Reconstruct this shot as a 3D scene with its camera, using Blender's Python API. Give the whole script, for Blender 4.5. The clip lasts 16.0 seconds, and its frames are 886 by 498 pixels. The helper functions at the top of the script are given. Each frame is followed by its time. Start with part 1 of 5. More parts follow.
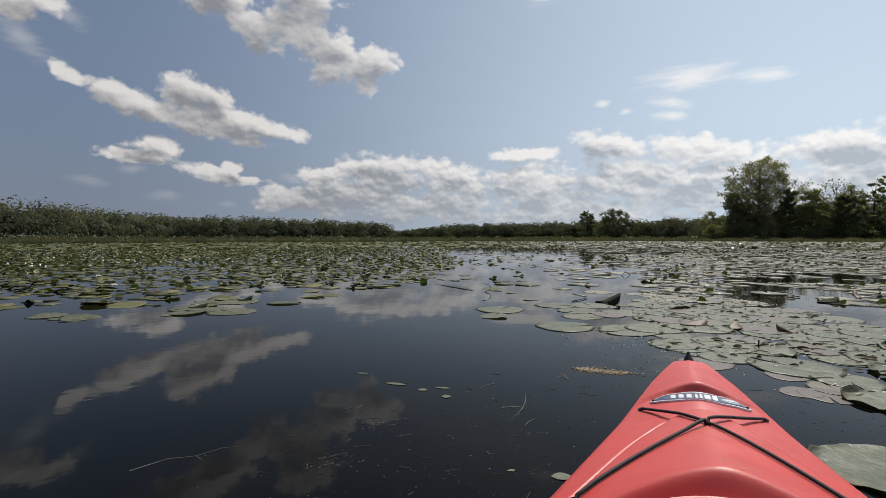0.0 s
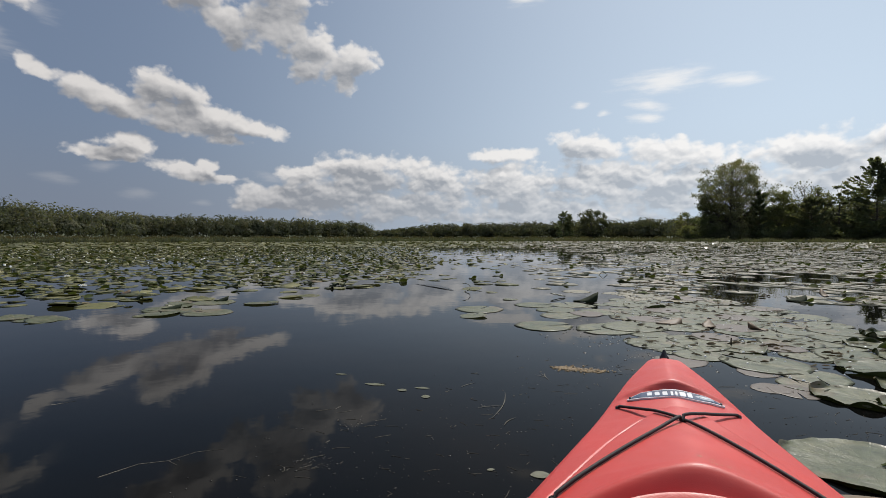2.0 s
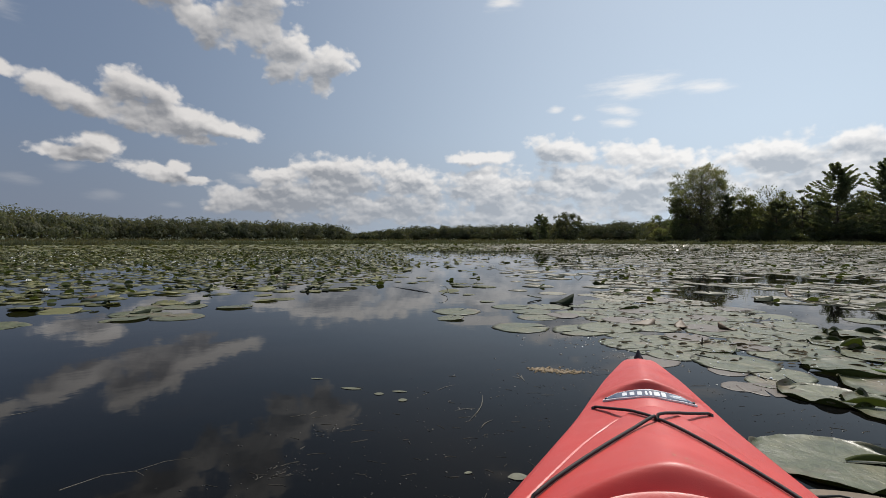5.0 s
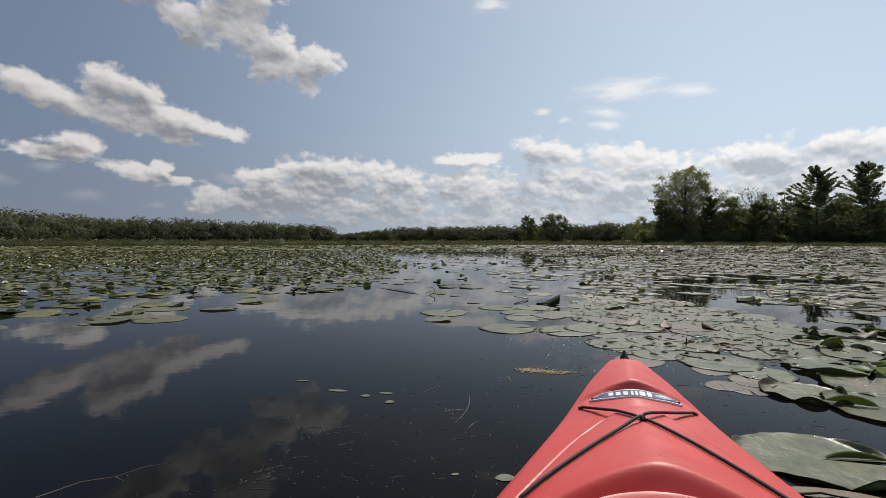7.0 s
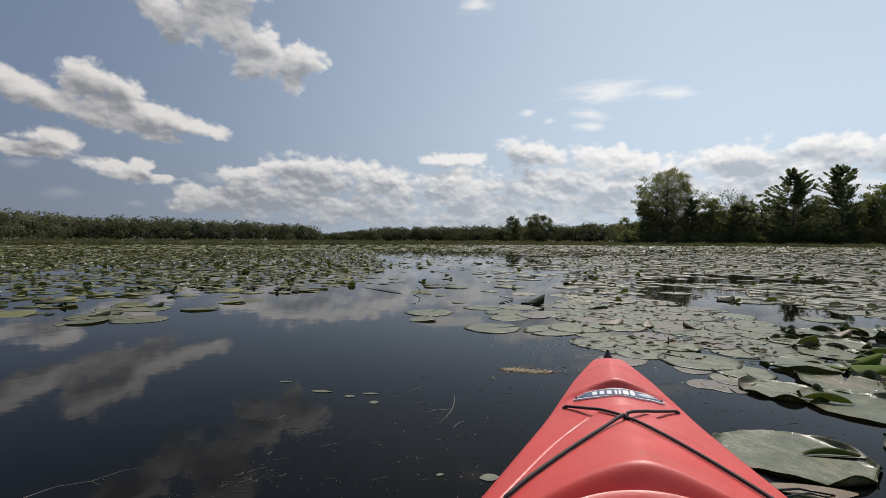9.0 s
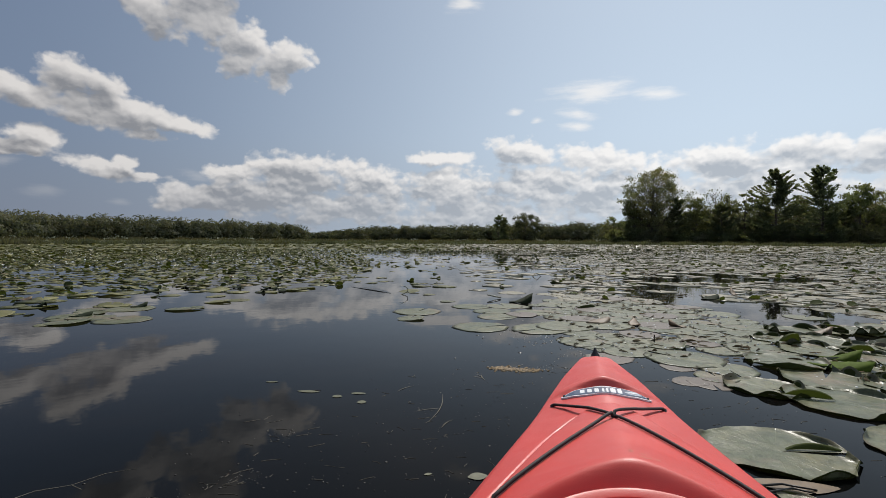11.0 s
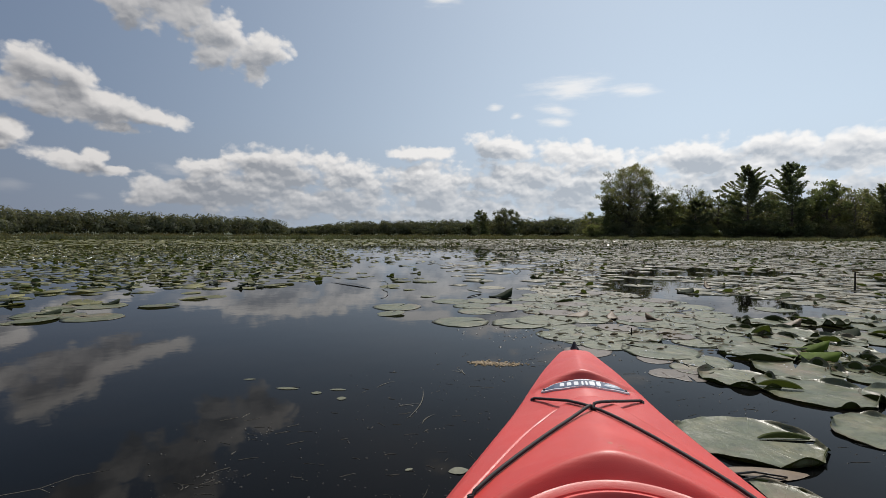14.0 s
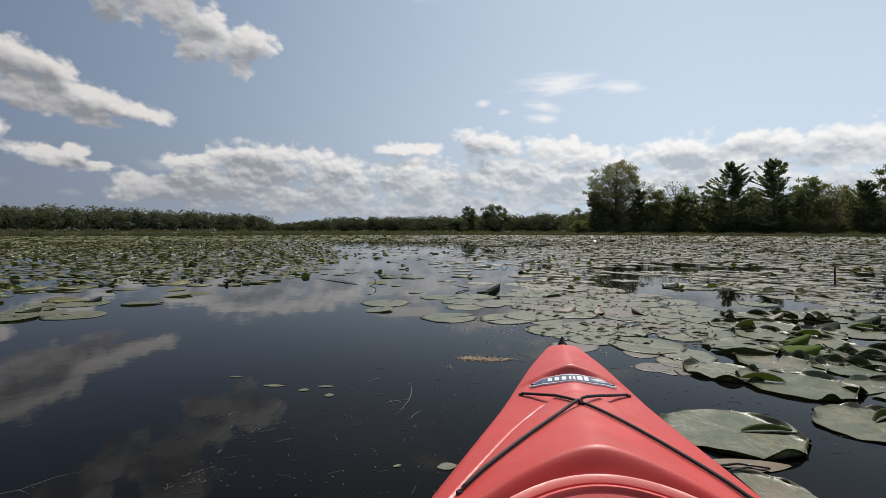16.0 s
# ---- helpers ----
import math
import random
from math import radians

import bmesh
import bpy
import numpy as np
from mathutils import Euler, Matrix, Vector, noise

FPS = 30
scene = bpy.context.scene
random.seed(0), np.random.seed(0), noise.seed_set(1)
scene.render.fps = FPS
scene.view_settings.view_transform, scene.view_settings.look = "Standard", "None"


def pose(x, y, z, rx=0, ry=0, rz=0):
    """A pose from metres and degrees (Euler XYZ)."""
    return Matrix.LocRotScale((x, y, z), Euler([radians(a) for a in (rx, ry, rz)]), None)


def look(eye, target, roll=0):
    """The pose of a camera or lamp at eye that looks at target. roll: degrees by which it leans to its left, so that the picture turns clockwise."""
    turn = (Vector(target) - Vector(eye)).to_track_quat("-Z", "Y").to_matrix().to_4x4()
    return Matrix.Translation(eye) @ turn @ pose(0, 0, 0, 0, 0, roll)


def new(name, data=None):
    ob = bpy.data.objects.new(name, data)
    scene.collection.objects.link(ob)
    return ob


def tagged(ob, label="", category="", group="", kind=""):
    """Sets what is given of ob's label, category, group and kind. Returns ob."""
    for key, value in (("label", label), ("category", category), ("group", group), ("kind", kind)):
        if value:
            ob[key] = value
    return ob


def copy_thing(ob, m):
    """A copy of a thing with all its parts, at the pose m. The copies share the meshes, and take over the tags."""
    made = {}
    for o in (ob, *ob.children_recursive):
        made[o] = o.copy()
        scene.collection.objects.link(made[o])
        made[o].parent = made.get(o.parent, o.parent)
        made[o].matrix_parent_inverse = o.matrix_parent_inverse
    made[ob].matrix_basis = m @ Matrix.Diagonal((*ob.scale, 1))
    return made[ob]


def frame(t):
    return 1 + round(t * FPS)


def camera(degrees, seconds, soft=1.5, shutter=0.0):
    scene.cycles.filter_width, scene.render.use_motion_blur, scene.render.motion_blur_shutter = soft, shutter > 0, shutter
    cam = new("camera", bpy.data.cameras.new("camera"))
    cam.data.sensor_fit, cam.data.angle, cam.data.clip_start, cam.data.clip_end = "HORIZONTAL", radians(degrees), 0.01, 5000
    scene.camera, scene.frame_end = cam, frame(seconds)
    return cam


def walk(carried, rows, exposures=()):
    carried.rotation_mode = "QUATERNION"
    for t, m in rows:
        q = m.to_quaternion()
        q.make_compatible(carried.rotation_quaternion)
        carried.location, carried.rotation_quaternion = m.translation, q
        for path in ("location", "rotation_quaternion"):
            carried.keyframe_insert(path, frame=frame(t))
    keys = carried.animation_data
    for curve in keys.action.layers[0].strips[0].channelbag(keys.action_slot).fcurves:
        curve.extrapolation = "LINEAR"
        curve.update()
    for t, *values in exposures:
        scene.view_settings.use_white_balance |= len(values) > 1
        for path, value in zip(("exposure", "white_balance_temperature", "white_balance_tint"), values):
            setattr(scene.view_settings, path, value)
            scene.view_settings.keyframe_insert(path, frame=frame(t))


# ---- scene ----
cam = camera(84.91, 16.0, soft=0.8)
EYE_H = 0.70
# seconds, yaw, pitch, roll in degrees
TURNS = [
    (0.0, 0.000, -1.400, 0.000), (0.5, -0.606, -1.406, -0.018), (1.0, -1.173, -1.407, -0.044),
    (1.5, -1.820, -1.433, -0.082), (2.0, -2.374, -1.412, -0.112), (2.5, -2.948, -1.360, -0.122),
    (3.0, -3.398, -1.329, -0.122), (3.5, -3.848, -1.280, -0.108), (4.0, -4.247, -1.221, -0.101),
    (6.5, -6.230, -0.996, -0.085), (7.0, -6.577, -0.976, -0.115), (7.5, -7.014, -0.958, -0.172),
    (8.0, -7.447, -0.967, -0.203), (8.5, -7.921, -0.971, -0.264), (9.0, -8.324, -0.983, -0.290),
    (11.5, -10.089, -1.135, -0.297), (12.0, -10.483, -1.241, -0.309), (12.5, -10.943, -1.378, -0.341),
    (13.0, -11.338, -1.478, -0.325), (13.5, -11.716, -1.567, -0.289), (14.0, -12.067, -1.646, -0.228),
    (14.5, -12.438, -1.774, -0.210), (15.0, -12.777, -1.897, -0.167), (15.5, -13.165, -2.016, -0.171),
    (16.0, -13.491, -2.119, -0.161),
]
# the eye drifts a hand's width forward, towards a bearing of ten degrees, and sinks a little
DRIFT = [(t, 0.044 * (t / 16 - 0.5)) for t, _, _, _ in TURNS]
walk(cam, [(t, pose(0.17 * d, 0.98 * d, EYE_H - 0.2 * d, 90 + p, r, y)) for (t, y, p, r), (_, d) in zip(TURNS, DRIFT)])

# ---------------------------------------------------------------- light
SUN_AZ, SUN_EL = 30.0, 52.0
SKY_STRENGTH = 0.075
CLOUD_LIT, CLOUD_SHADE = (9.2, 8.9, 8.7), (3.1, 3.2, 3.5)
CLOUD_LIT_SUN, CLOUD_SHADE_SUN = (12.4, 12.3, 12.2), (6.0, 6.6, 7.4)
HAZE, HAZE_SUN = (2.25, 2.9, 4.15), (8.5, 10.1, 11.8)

world = bpy.data.worlds.new("sky")
scene.world = world
world.use_nodes = True
WT = world.node_tree


class Nodes:
    """Short calls for node trees."""

    def __init__(self, tree):
        self.t = tree

    def add(self, kind):
        return self.t.nodes.new(kind)

    def group(self, tree):
        n = self.add("ShaderNodeGroup")
        n.node_tree = tree
        return n

    def link(self, a, b):
        self.t.links.new(a, b)

    def put(self, sock, v):
        if isinstance(v, bpy.types.NodeSocket):
            self.link(v, sock)
        else:
            sock.default_value = v

    def math(self, op, a, b=0.0, c=0.0, clamp=False):
        n = self.add("ShaderNodeMath")
        n.operation, n.use_clamp = op, clamp
        for s, v in zip(n.inputs, (a, b, c)):
            self.put(s, v)
        return n.outputs[0]

    def vec(self, op, a, b=(0, 0, 0), scale=None):
        n = self.add("ShaderNodeVectorMath")
        n.operation = op
        self.put(n.inputs[0], a)
        self.put(n.inputs[1], b)
        if scale is not None:
            self.put(n.inputs["Scale"], scale)
        return n.outputs["Value"] if op in ("LENGTH", "DOT_PRODUCT") else n.outputs[0]

    def noise(self, vector, scale, detail=4.0, rough=0.5, color=False, distortion=0.0):
        n = self.add("ShaderNodeTexNoise")
        if vector is not None:
            self.link(vector, n.inputs["Vector"])
        n.inputs["Scale"].default_value, n.inputs["Detail"].default_value = scale, detail
        n.inputs["Roughness"].default_value, n.inputs["Distortion"].default_value = rough, distortion
        return n.outputs["Color" if color else "Fac"]

    def ramp(self, fac, a, b, lo=0.0, hi=1.0):
        """A smooth step of fac from a to b, to the values lo to hi."""
        n = self.add("ShaderNodeMapRange")
        n.interpolation_type = "SMOOTHSTEP"
        self.put(n.inputs["Value"], fac)
        for k, v in (("From Min", a), ("From Max", b), ("To Min", lo), ("To Max", hi)):
            n.inputs[k].default_value = v
        return n.outputs["Result"]

    def mix(self, fac, a, b, blend="MIX"):
        n = self.add("ShaderNodeMix")
        n.data_type, n.blend_type = "RGBA", blend
        self.put(n.inputs["Factor"], fac)
        self.put(n.inputs[6], (*a, 1) if isinstance(a, tuple) else a)
        self.put(n.inputs[7], (*b, 1) if isinstance(b, tuple) else b)
        return n.outputs[2]


# Cloud lobes: bearing, height over the horizon, half length, half height, lean, all in degrees.
upper_cloud = [(-9.8, 18.7, 3.0, 2.1, 0), (-15.5, 25.0, 4.4, 2.4, -10), (-25.5, 24.2, 5.4, 2.4, -8), (-21.0, 21.6, 3.4, 2.2, -30), (-16.6, 22.4, 4.6, 3.0, -20), (-12.6, 20.2, 3.6, 2.6, -20), (-13.2, 18.4, 2.2, 1.5, 20),
               (-8.2, 19.4, 3.2, 2.0, 6), (-9.0, 17.4, 1.9, 1.7, 30), (-30.0, 26.0, 5.0, 2.4, -20)]
long_cloud = [(-25.4, 14.3, 3.0, 1.9, -32), (-22.6, 12.3, 5.4, 1.7, -13), (-32.8, 13.2, 3.4, 1.5, -18), (-34.4, 14.0, 2.6, 1.4, -24), (-37.6, 14.9, 2.2, 0.7, -22), (-31.0, 12.8, 4.4, 1.5, -20), (-28.2, 14.6, 2.3, 2.3, -30), (-25.0, 13.2, 4.2, 1.8, -24),
              (-25.5, 11.7, 6.2, 1.5, -8), (-19.6, 11.9, 5.0, 1.2, -10), (-21.6, 10.4, 2.0, 0.8, -6)]
small_clouds = [(-30.6, 9.1, 3.2, 1.2, -8), (-32.4, 8.0, 3.6, 1.0, -4), (-24.6, 6.7, 3.6, 1.2, -10), (-23.4, 7.5, 1.7, 1.0, 0), (-22.2, 6.2, 2.2, 0.7, -4)]
edge_cloud = [(-40.8, 20.0, 4.0, 1.7, 9)]
bank_near = [(-14.0, 6.8, 3.4, 1.7, 1), (-17.1, 4.5, 4.6, 1.9, 1), (-6.9, 7.2, 6.2, 2.8, -4), (-10.8, 4.6, 7.9, 2.3, 1),
             (1.1, 6.6, 7.3, 2.6, -10), (-1.6, 3.7, 13.2, 2.2, 0), (9.8, 9.6, 5.2, 1.0, 1), (10.9, 5.9, 6.9, 2.9, -9)]
bank_far = [(18.7, 10.1, 4.6, 1.9, -4), (20.2, 6.2, 8.3, 3.6, -3), (14.1, 2.9, 14.4, 1.9, -1), (27.4, 9.1, 6.2, 1.9, -5),
            (27.4, 5.3, 6.5, 3.6, -3), (39.2, 7.8, 6.6, 2.6, -1), (46.3, 7.8, 5.2, 2.9, 1), (52.8, 7.4, 5.0, 3.0, -2),
            (41.9, 4.1, 9.8, 3.6, -2), (52.5, 3.4, 6.5, 3.3, -3), (60.0, 6.5, 6.5, 4.3, -5), (34, 6, 6, 3.2, 0)]
wisps = [(-41.0, 17.2, 3.4, 1.6, -34), (-37.4, 20.5, 2.6, 1.2, -50), (26.5, 16.2, 5.2, 1.5, 2), (32.8, 15.4, 3.2, 0.8, -4), (24.9, 14.0, 2.4, 0.8, -6), (24.7, 12.7, 2.1, 0.6, -6),
         (18.2, 14.6, 0.8, 0.5, 0), (20.8, 13.6, 0.9, 0.4, 0), (12, 26.0, 2.2, 1.2, 0),
         (-32.3, 6.6, 1.8, 0.6, 4), (-36.4, 5.3, 1.8, 0.7, -10), (-29.7, 4.1, 2.2, 0.6, 2), (-17.5, 6.6, 2.0, 0.7, -6), (-24.0, 3.6, 1.4, 0.4, 0)]


def lobes(name, lists):
    """A node group: how deep a sky direction (bearing, height) lies inside the nearest of the lobes."""
    tree = bpy.data.node_groups.new(name, "ShaderNodeTree")
    tree.interface.new_socket("Vector", in_out="INPUT", socket_type="NodeSocketVector")
    tree.interface.new_socket("Value", in_out="OUTPUT", socket_type="NodeSocketFloat")
    g = Nodes(tree)
    src, dst = g.add("NodeGroupInput"), g.add("NodeGroupOutput")
    best = None
    for az, el, a, b, lean in [q for part_list in lists for q in part_list]:
        m = g.add("ShaderNodeMapping")
        m.vector_type = "TEXTURE"
        m.inputs["Location"].default_value = (az, el, 0)
        m.inputs["Rotation"].default_value = (0, 0, radians(lean))
        m.inputs["Scale"].default_value = (a, b, 1)
        if best is None:
            g.link(src.outputs[0], m.inputs["Vector"])
        else:
            # one lobe after another, so that few values are held at a time
            step = g.add("ShaderNodeVectorMath")
            step.operation = "MULTIPLY_ADD"
            g.link(best, step.inputs[0])
            step.inputs[1].default_value = (1e-6, 1e-6, 1e-6)
            g.link(src.outputs[0], step.inputs[2])
            g.link(step.outputs[0], m.inputs["Vector"])
        d = g.vec("LENGTH", m.outputs[0])
        if best is None:
            best = d
        else:
            n = g.add("ShaderNodeMath")
            n.operation = "SMOOTH_MIN"
            g.link(best, n.inputs[0])
            g.link(d, n.inputs[1])
            n.inputs[2].default_value = 0.25
            best = n.outputs[0]
    g.link(g.math("SUBTRACT", 1.0, best), dst.inputs[0])
    return tree


def build_sky():
    WT.nodes.clear()
    w = Nodes(WT)
    co = w.add("ShaderNodeTexCoord").outputs["Generated"]
    xyz = w.add("ShaderNodeSeparateXYZ")
    w.link(co, xyz.inputs[0])
    az = w.math("MULTIPLY", w.math("ARCTAN2", xyz.outputs[0], xyz.outputs[1]), 57.2958)
    el = w.math("MULTIPLY", w.math("ARCSINE", xyz.outputs[2]), 57.2958)
    comb = w.add("ShaderNodeCombineXYZ")
    w.link(az, comb.inputs[0])
    w.link(el, comb.inputs[1])
    p = comb.outputs[0]
    # billows: a slow warp and a fine one, and rounded puffs of three sizes
    warp = w.vec("SUBTRACT", w.noise(p, 0.22, 2, 0.5, color=True), (0.5, 0.5, 0.5))
    fine = w.vec("SUBTRACT", w.noise(p, 0.7, 3, 0.5, color=True), (0.5, 0.5, 0.5))
    q = w.vec("ADD", p, w.vec("MULTIPLY", warp, (1.9, 1.1, 0)))
    q = w.vec("ADD", q, w.vec("MULTIPLY", fine, (1.0, 0.7, 0)))
    shape = lobes("cumulus_lobes", [upper_cloud, long_cloud, small_clouds, edge_cloud, bank_near, bank_far])

    def depth(v):
        n = w.group(shape)
        w.link(v, n.inputs[0])
        return n.outputs[0]

    def puffs(v):
        n = w.add("ShaderNodeTexVoronoi")
        n.feature, n.voronoi_dimensions = "SMOOTH_F1", "2D"
        w.link(w.vec("MULTIPLY", v, (0.8, 1.15, 1)), n.inputs["Vector"])
        n.inputs["Scale"].default_value, n.inputs["Detail"].default_value = 0.50, 1.6
        n.inputs["Roughness"].default_value, n.inputs["Lacunarity"].default_value = 0.55, 2.3
        n.inputs["Smoothness"].default_value = 0.35
        return n.outputs["Distance"]

    # the sky that is out of view carries the same kind of broken cumulus
    away = w.ramp(w.math("ABSOLUTE", w.math("SUBTRACT", az, 8.0)), 60.0, 72.0)
    high = w.ramp(el, 31.0, 38.0)
    out_of_view = w.math("MAXIMUM", away, high)
    other = w.math("MULTIPLY", w.math("SUBTRACT", w.noise(co, 3.2, 6, 0.55), 0.60), 5.0)
    other = w.math("SUBTRACT", w.math("MULTIPLY", out_of_view, w.math("ADD", other, 3.0)), 3.0)
    p2 = w.vec("ADD", p, w.vec("MULTIPLY", fine, (0.9, 0.7, 0)))
    puff = puffs(p2)
    up_puff = puffs(w.vec("ADD", p2, (0.16, 0.34, 0)))
    wisp_edge = w.math("SUBTRACT", w.noise(p, 0.9, 5, 0.55), 0.5)
    e0 = w.math("MAXIMUM", depth(q), other)
    e1 = w.math("MULTIPLY_ADD", w.math("SUBTRACT", 0.72, puff), 0.50, e0)
    e1 = w.math("MULTIPLY_ADD", wisp_edge, 0.62, e1)
    gaps = w.math("SUBTRACT", w.noise(w.vec("MULTIPLY", q, (0.5, 1.5, 1)), 0.30, 4, 0.5), 0.50)
    e1 = w.math("MULTIPLY_ADD", w.math("MULTIPLY", gaps, w.ramp(el, 6.0, 12.0, 1.5, 0.0)), 1.0, e1)
    mask = w.ramp(e1, 0.02, 0.48)
    mask = w.math("POWER", mask, 0.8)
    e2 = w.math("MAXIMUM", depth(w.vec("ADD", q, (0.55, 1.35, 0))), other)
    thick = w.ramp(w.math("MULTIPLY_ADD", wisp_edge, 0.3, e2), -0.15, 0.60)
    patch = w.ramp(w.noise(w.vec("MULTIPLY", q, (0.55, 1.15, 1)), 0.38, 5, 0.52), 0.32, 0.68)
    relief = w.math("SUBTRACT", up_puff, puff)
    shade = w.math("MULTIPLY", thick, w.math("MULTIPLY_ADD", patch, w.ramp(az, -10.0, 10.0, 0.48, 0.80), w.ramp(az, -10.0, 10.0, 0.58, 0.36)))
    shade = w.math("MULTIPLY_ADD", relief, w.ramp(el, 5.0, 13.0, -0.8, -0.30), shade, clamp=True)
    # the clouds brighten towards the sun's side
    sunward = w.ramp(az, -40.0, 45.0)
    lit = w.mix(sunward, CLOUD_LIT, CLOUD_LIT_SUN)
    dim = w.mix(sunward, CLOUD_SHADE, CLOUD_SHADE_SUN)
    cloud = w.mix(shade, lit, dim)
    low = w.ramp(el, 0.5, 9.0, 0.55, 0.0)
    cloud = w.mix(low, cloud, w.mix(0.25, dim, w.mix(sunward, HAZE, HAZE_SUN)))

    veil_g = w.group(lobes("wisp_lobes", [wisps]))
    w.link(w.vec("ADD", p, w.vec("MULTIPLY", warp, (3.0, 1.0, 0))), veil_g.inputs[0])
    streak = w.noise(w.vec("MULTIPLY", p, (0.35, 1.6, 1)), 0.8, 5, 0.6)
    veil = w.ramp(w.math("MULTIPLY_ADD", w.math("SUBTRACT", streak, 0.5), 1.6, veil_g.outputs[0]), -0.1, 1.1, 0.0, 0.8)

    sky = w.add("ShaderNodeTexSky")
    sky.sky_type, sky.sun_disc = "NISHITA", False
    sky.sun_elevation, sky.sun_rotation = radians(SUN_EL), radians(SUN_AZ)
    sky.altitude, sky.air_density, sky.dust_density, sky.ozone_density = 200, 1.0, 1.2, 1.8
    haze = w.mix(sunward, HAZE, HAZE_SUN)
    clear = w.mix(w.ramp(el, -2.0, 40.0, 0.92, 0.6), sky.outputs[0], haze)
    veil = w.math("MULTIPLY", veil, w.ramp(az, -20.0, 10.0, 0.42, 1.0))
    col = w.mix(veil, clear, lit)
    # the foot of the cloud bank melts into pale haze
    foot = w.math("MULTIPLY", w.ramp(el, 13.0, 1.0, 0.0, 0.78), w.ramp(az, -24.0, -8.0, 0.85, 1.0))
    col = w.mix(foot, col, w.mix(0.45, haze, dim))
    col = w.mix(mask, col, cloud)
    bg = w.add("ShaderNodeBackground")
    w.link(col, bg.inputs["Color"])
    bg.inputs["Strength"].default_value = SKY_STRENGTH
    w.link(bg.outputs[0], w.add("ShaderNodeOutputWorld").inputs["Surface"])


build_sky()
sun = new("sun", bpy.data.lights.new("sun", "SUN"))
sun.data.energy, sun.data.angle, sun.data.color = 4.0, radians(0.53), (1.0, 0.95, 0.88)
a_, e_ = radians(SUN_AZ), radians(SUN_EL)
sun.matrix_world = look((0, 0, 0), (-math.sin(a_) * math.cos(e_), -math.cos(a_) * math.cos(e_), -math.sin(e_)))
scene.view_settings.exposure = 0.0

# ---------------------------------------------------------------- materials


def material(name, build):
    m = bpy.data.materials.new(name)
    m.use_nodes = True
    n = Nodes(m.node_tree)
    m.node_tree.nodes.clear()
    s = n.add("ShaderNodeBsdfPrincipled")
    out = n.add("ShaderNodeOutputMaterial")
    n.link(s.outputs[0], out.inputs["Surface"])
    build(n, s)
    return m


def bump(n, s, height, strength, distance):
    b = n.add("ShaderNodeBump")
    b.inputs["Strength"].default_value, b.inputs["Distance"].default_value = strength, distance
    n.link(height, b.inputs["Height"])
    n.link(b.outputs[0], s.inputs["Normal"])


def obj_co(n):
    return n.add("ShaderNodeTexCoord").outputs["Object"]


def world_co(n):
    return n.add("ShaderNodeNewGeometry").outputs["Position"]


def water_mat(n, s):
    co = world_co(n)
    s.inputs["Base Color"].default_value = (0.012, 0.014, 0.013, 1)
    n.put(s.inputs["Base Color"], n.mix(n.ramp(n.noise(co, 0.9, 4), 0.35, 0.7), (0.002, 0.0026, 0.003), (0.006, 0.005, 0.004)))
    s.inputs["Roughness"].default_value, s.inputs["IOR"].default_value = 0.025, 1.142
    h = n.math("MULTIPLY_ADD", n.noise(co, 9.0, 2, 0.5), 0.25, n.noise(co, 2.2, 2, 0.5))
    bump(n, s, h, 0.5, 0.0022)


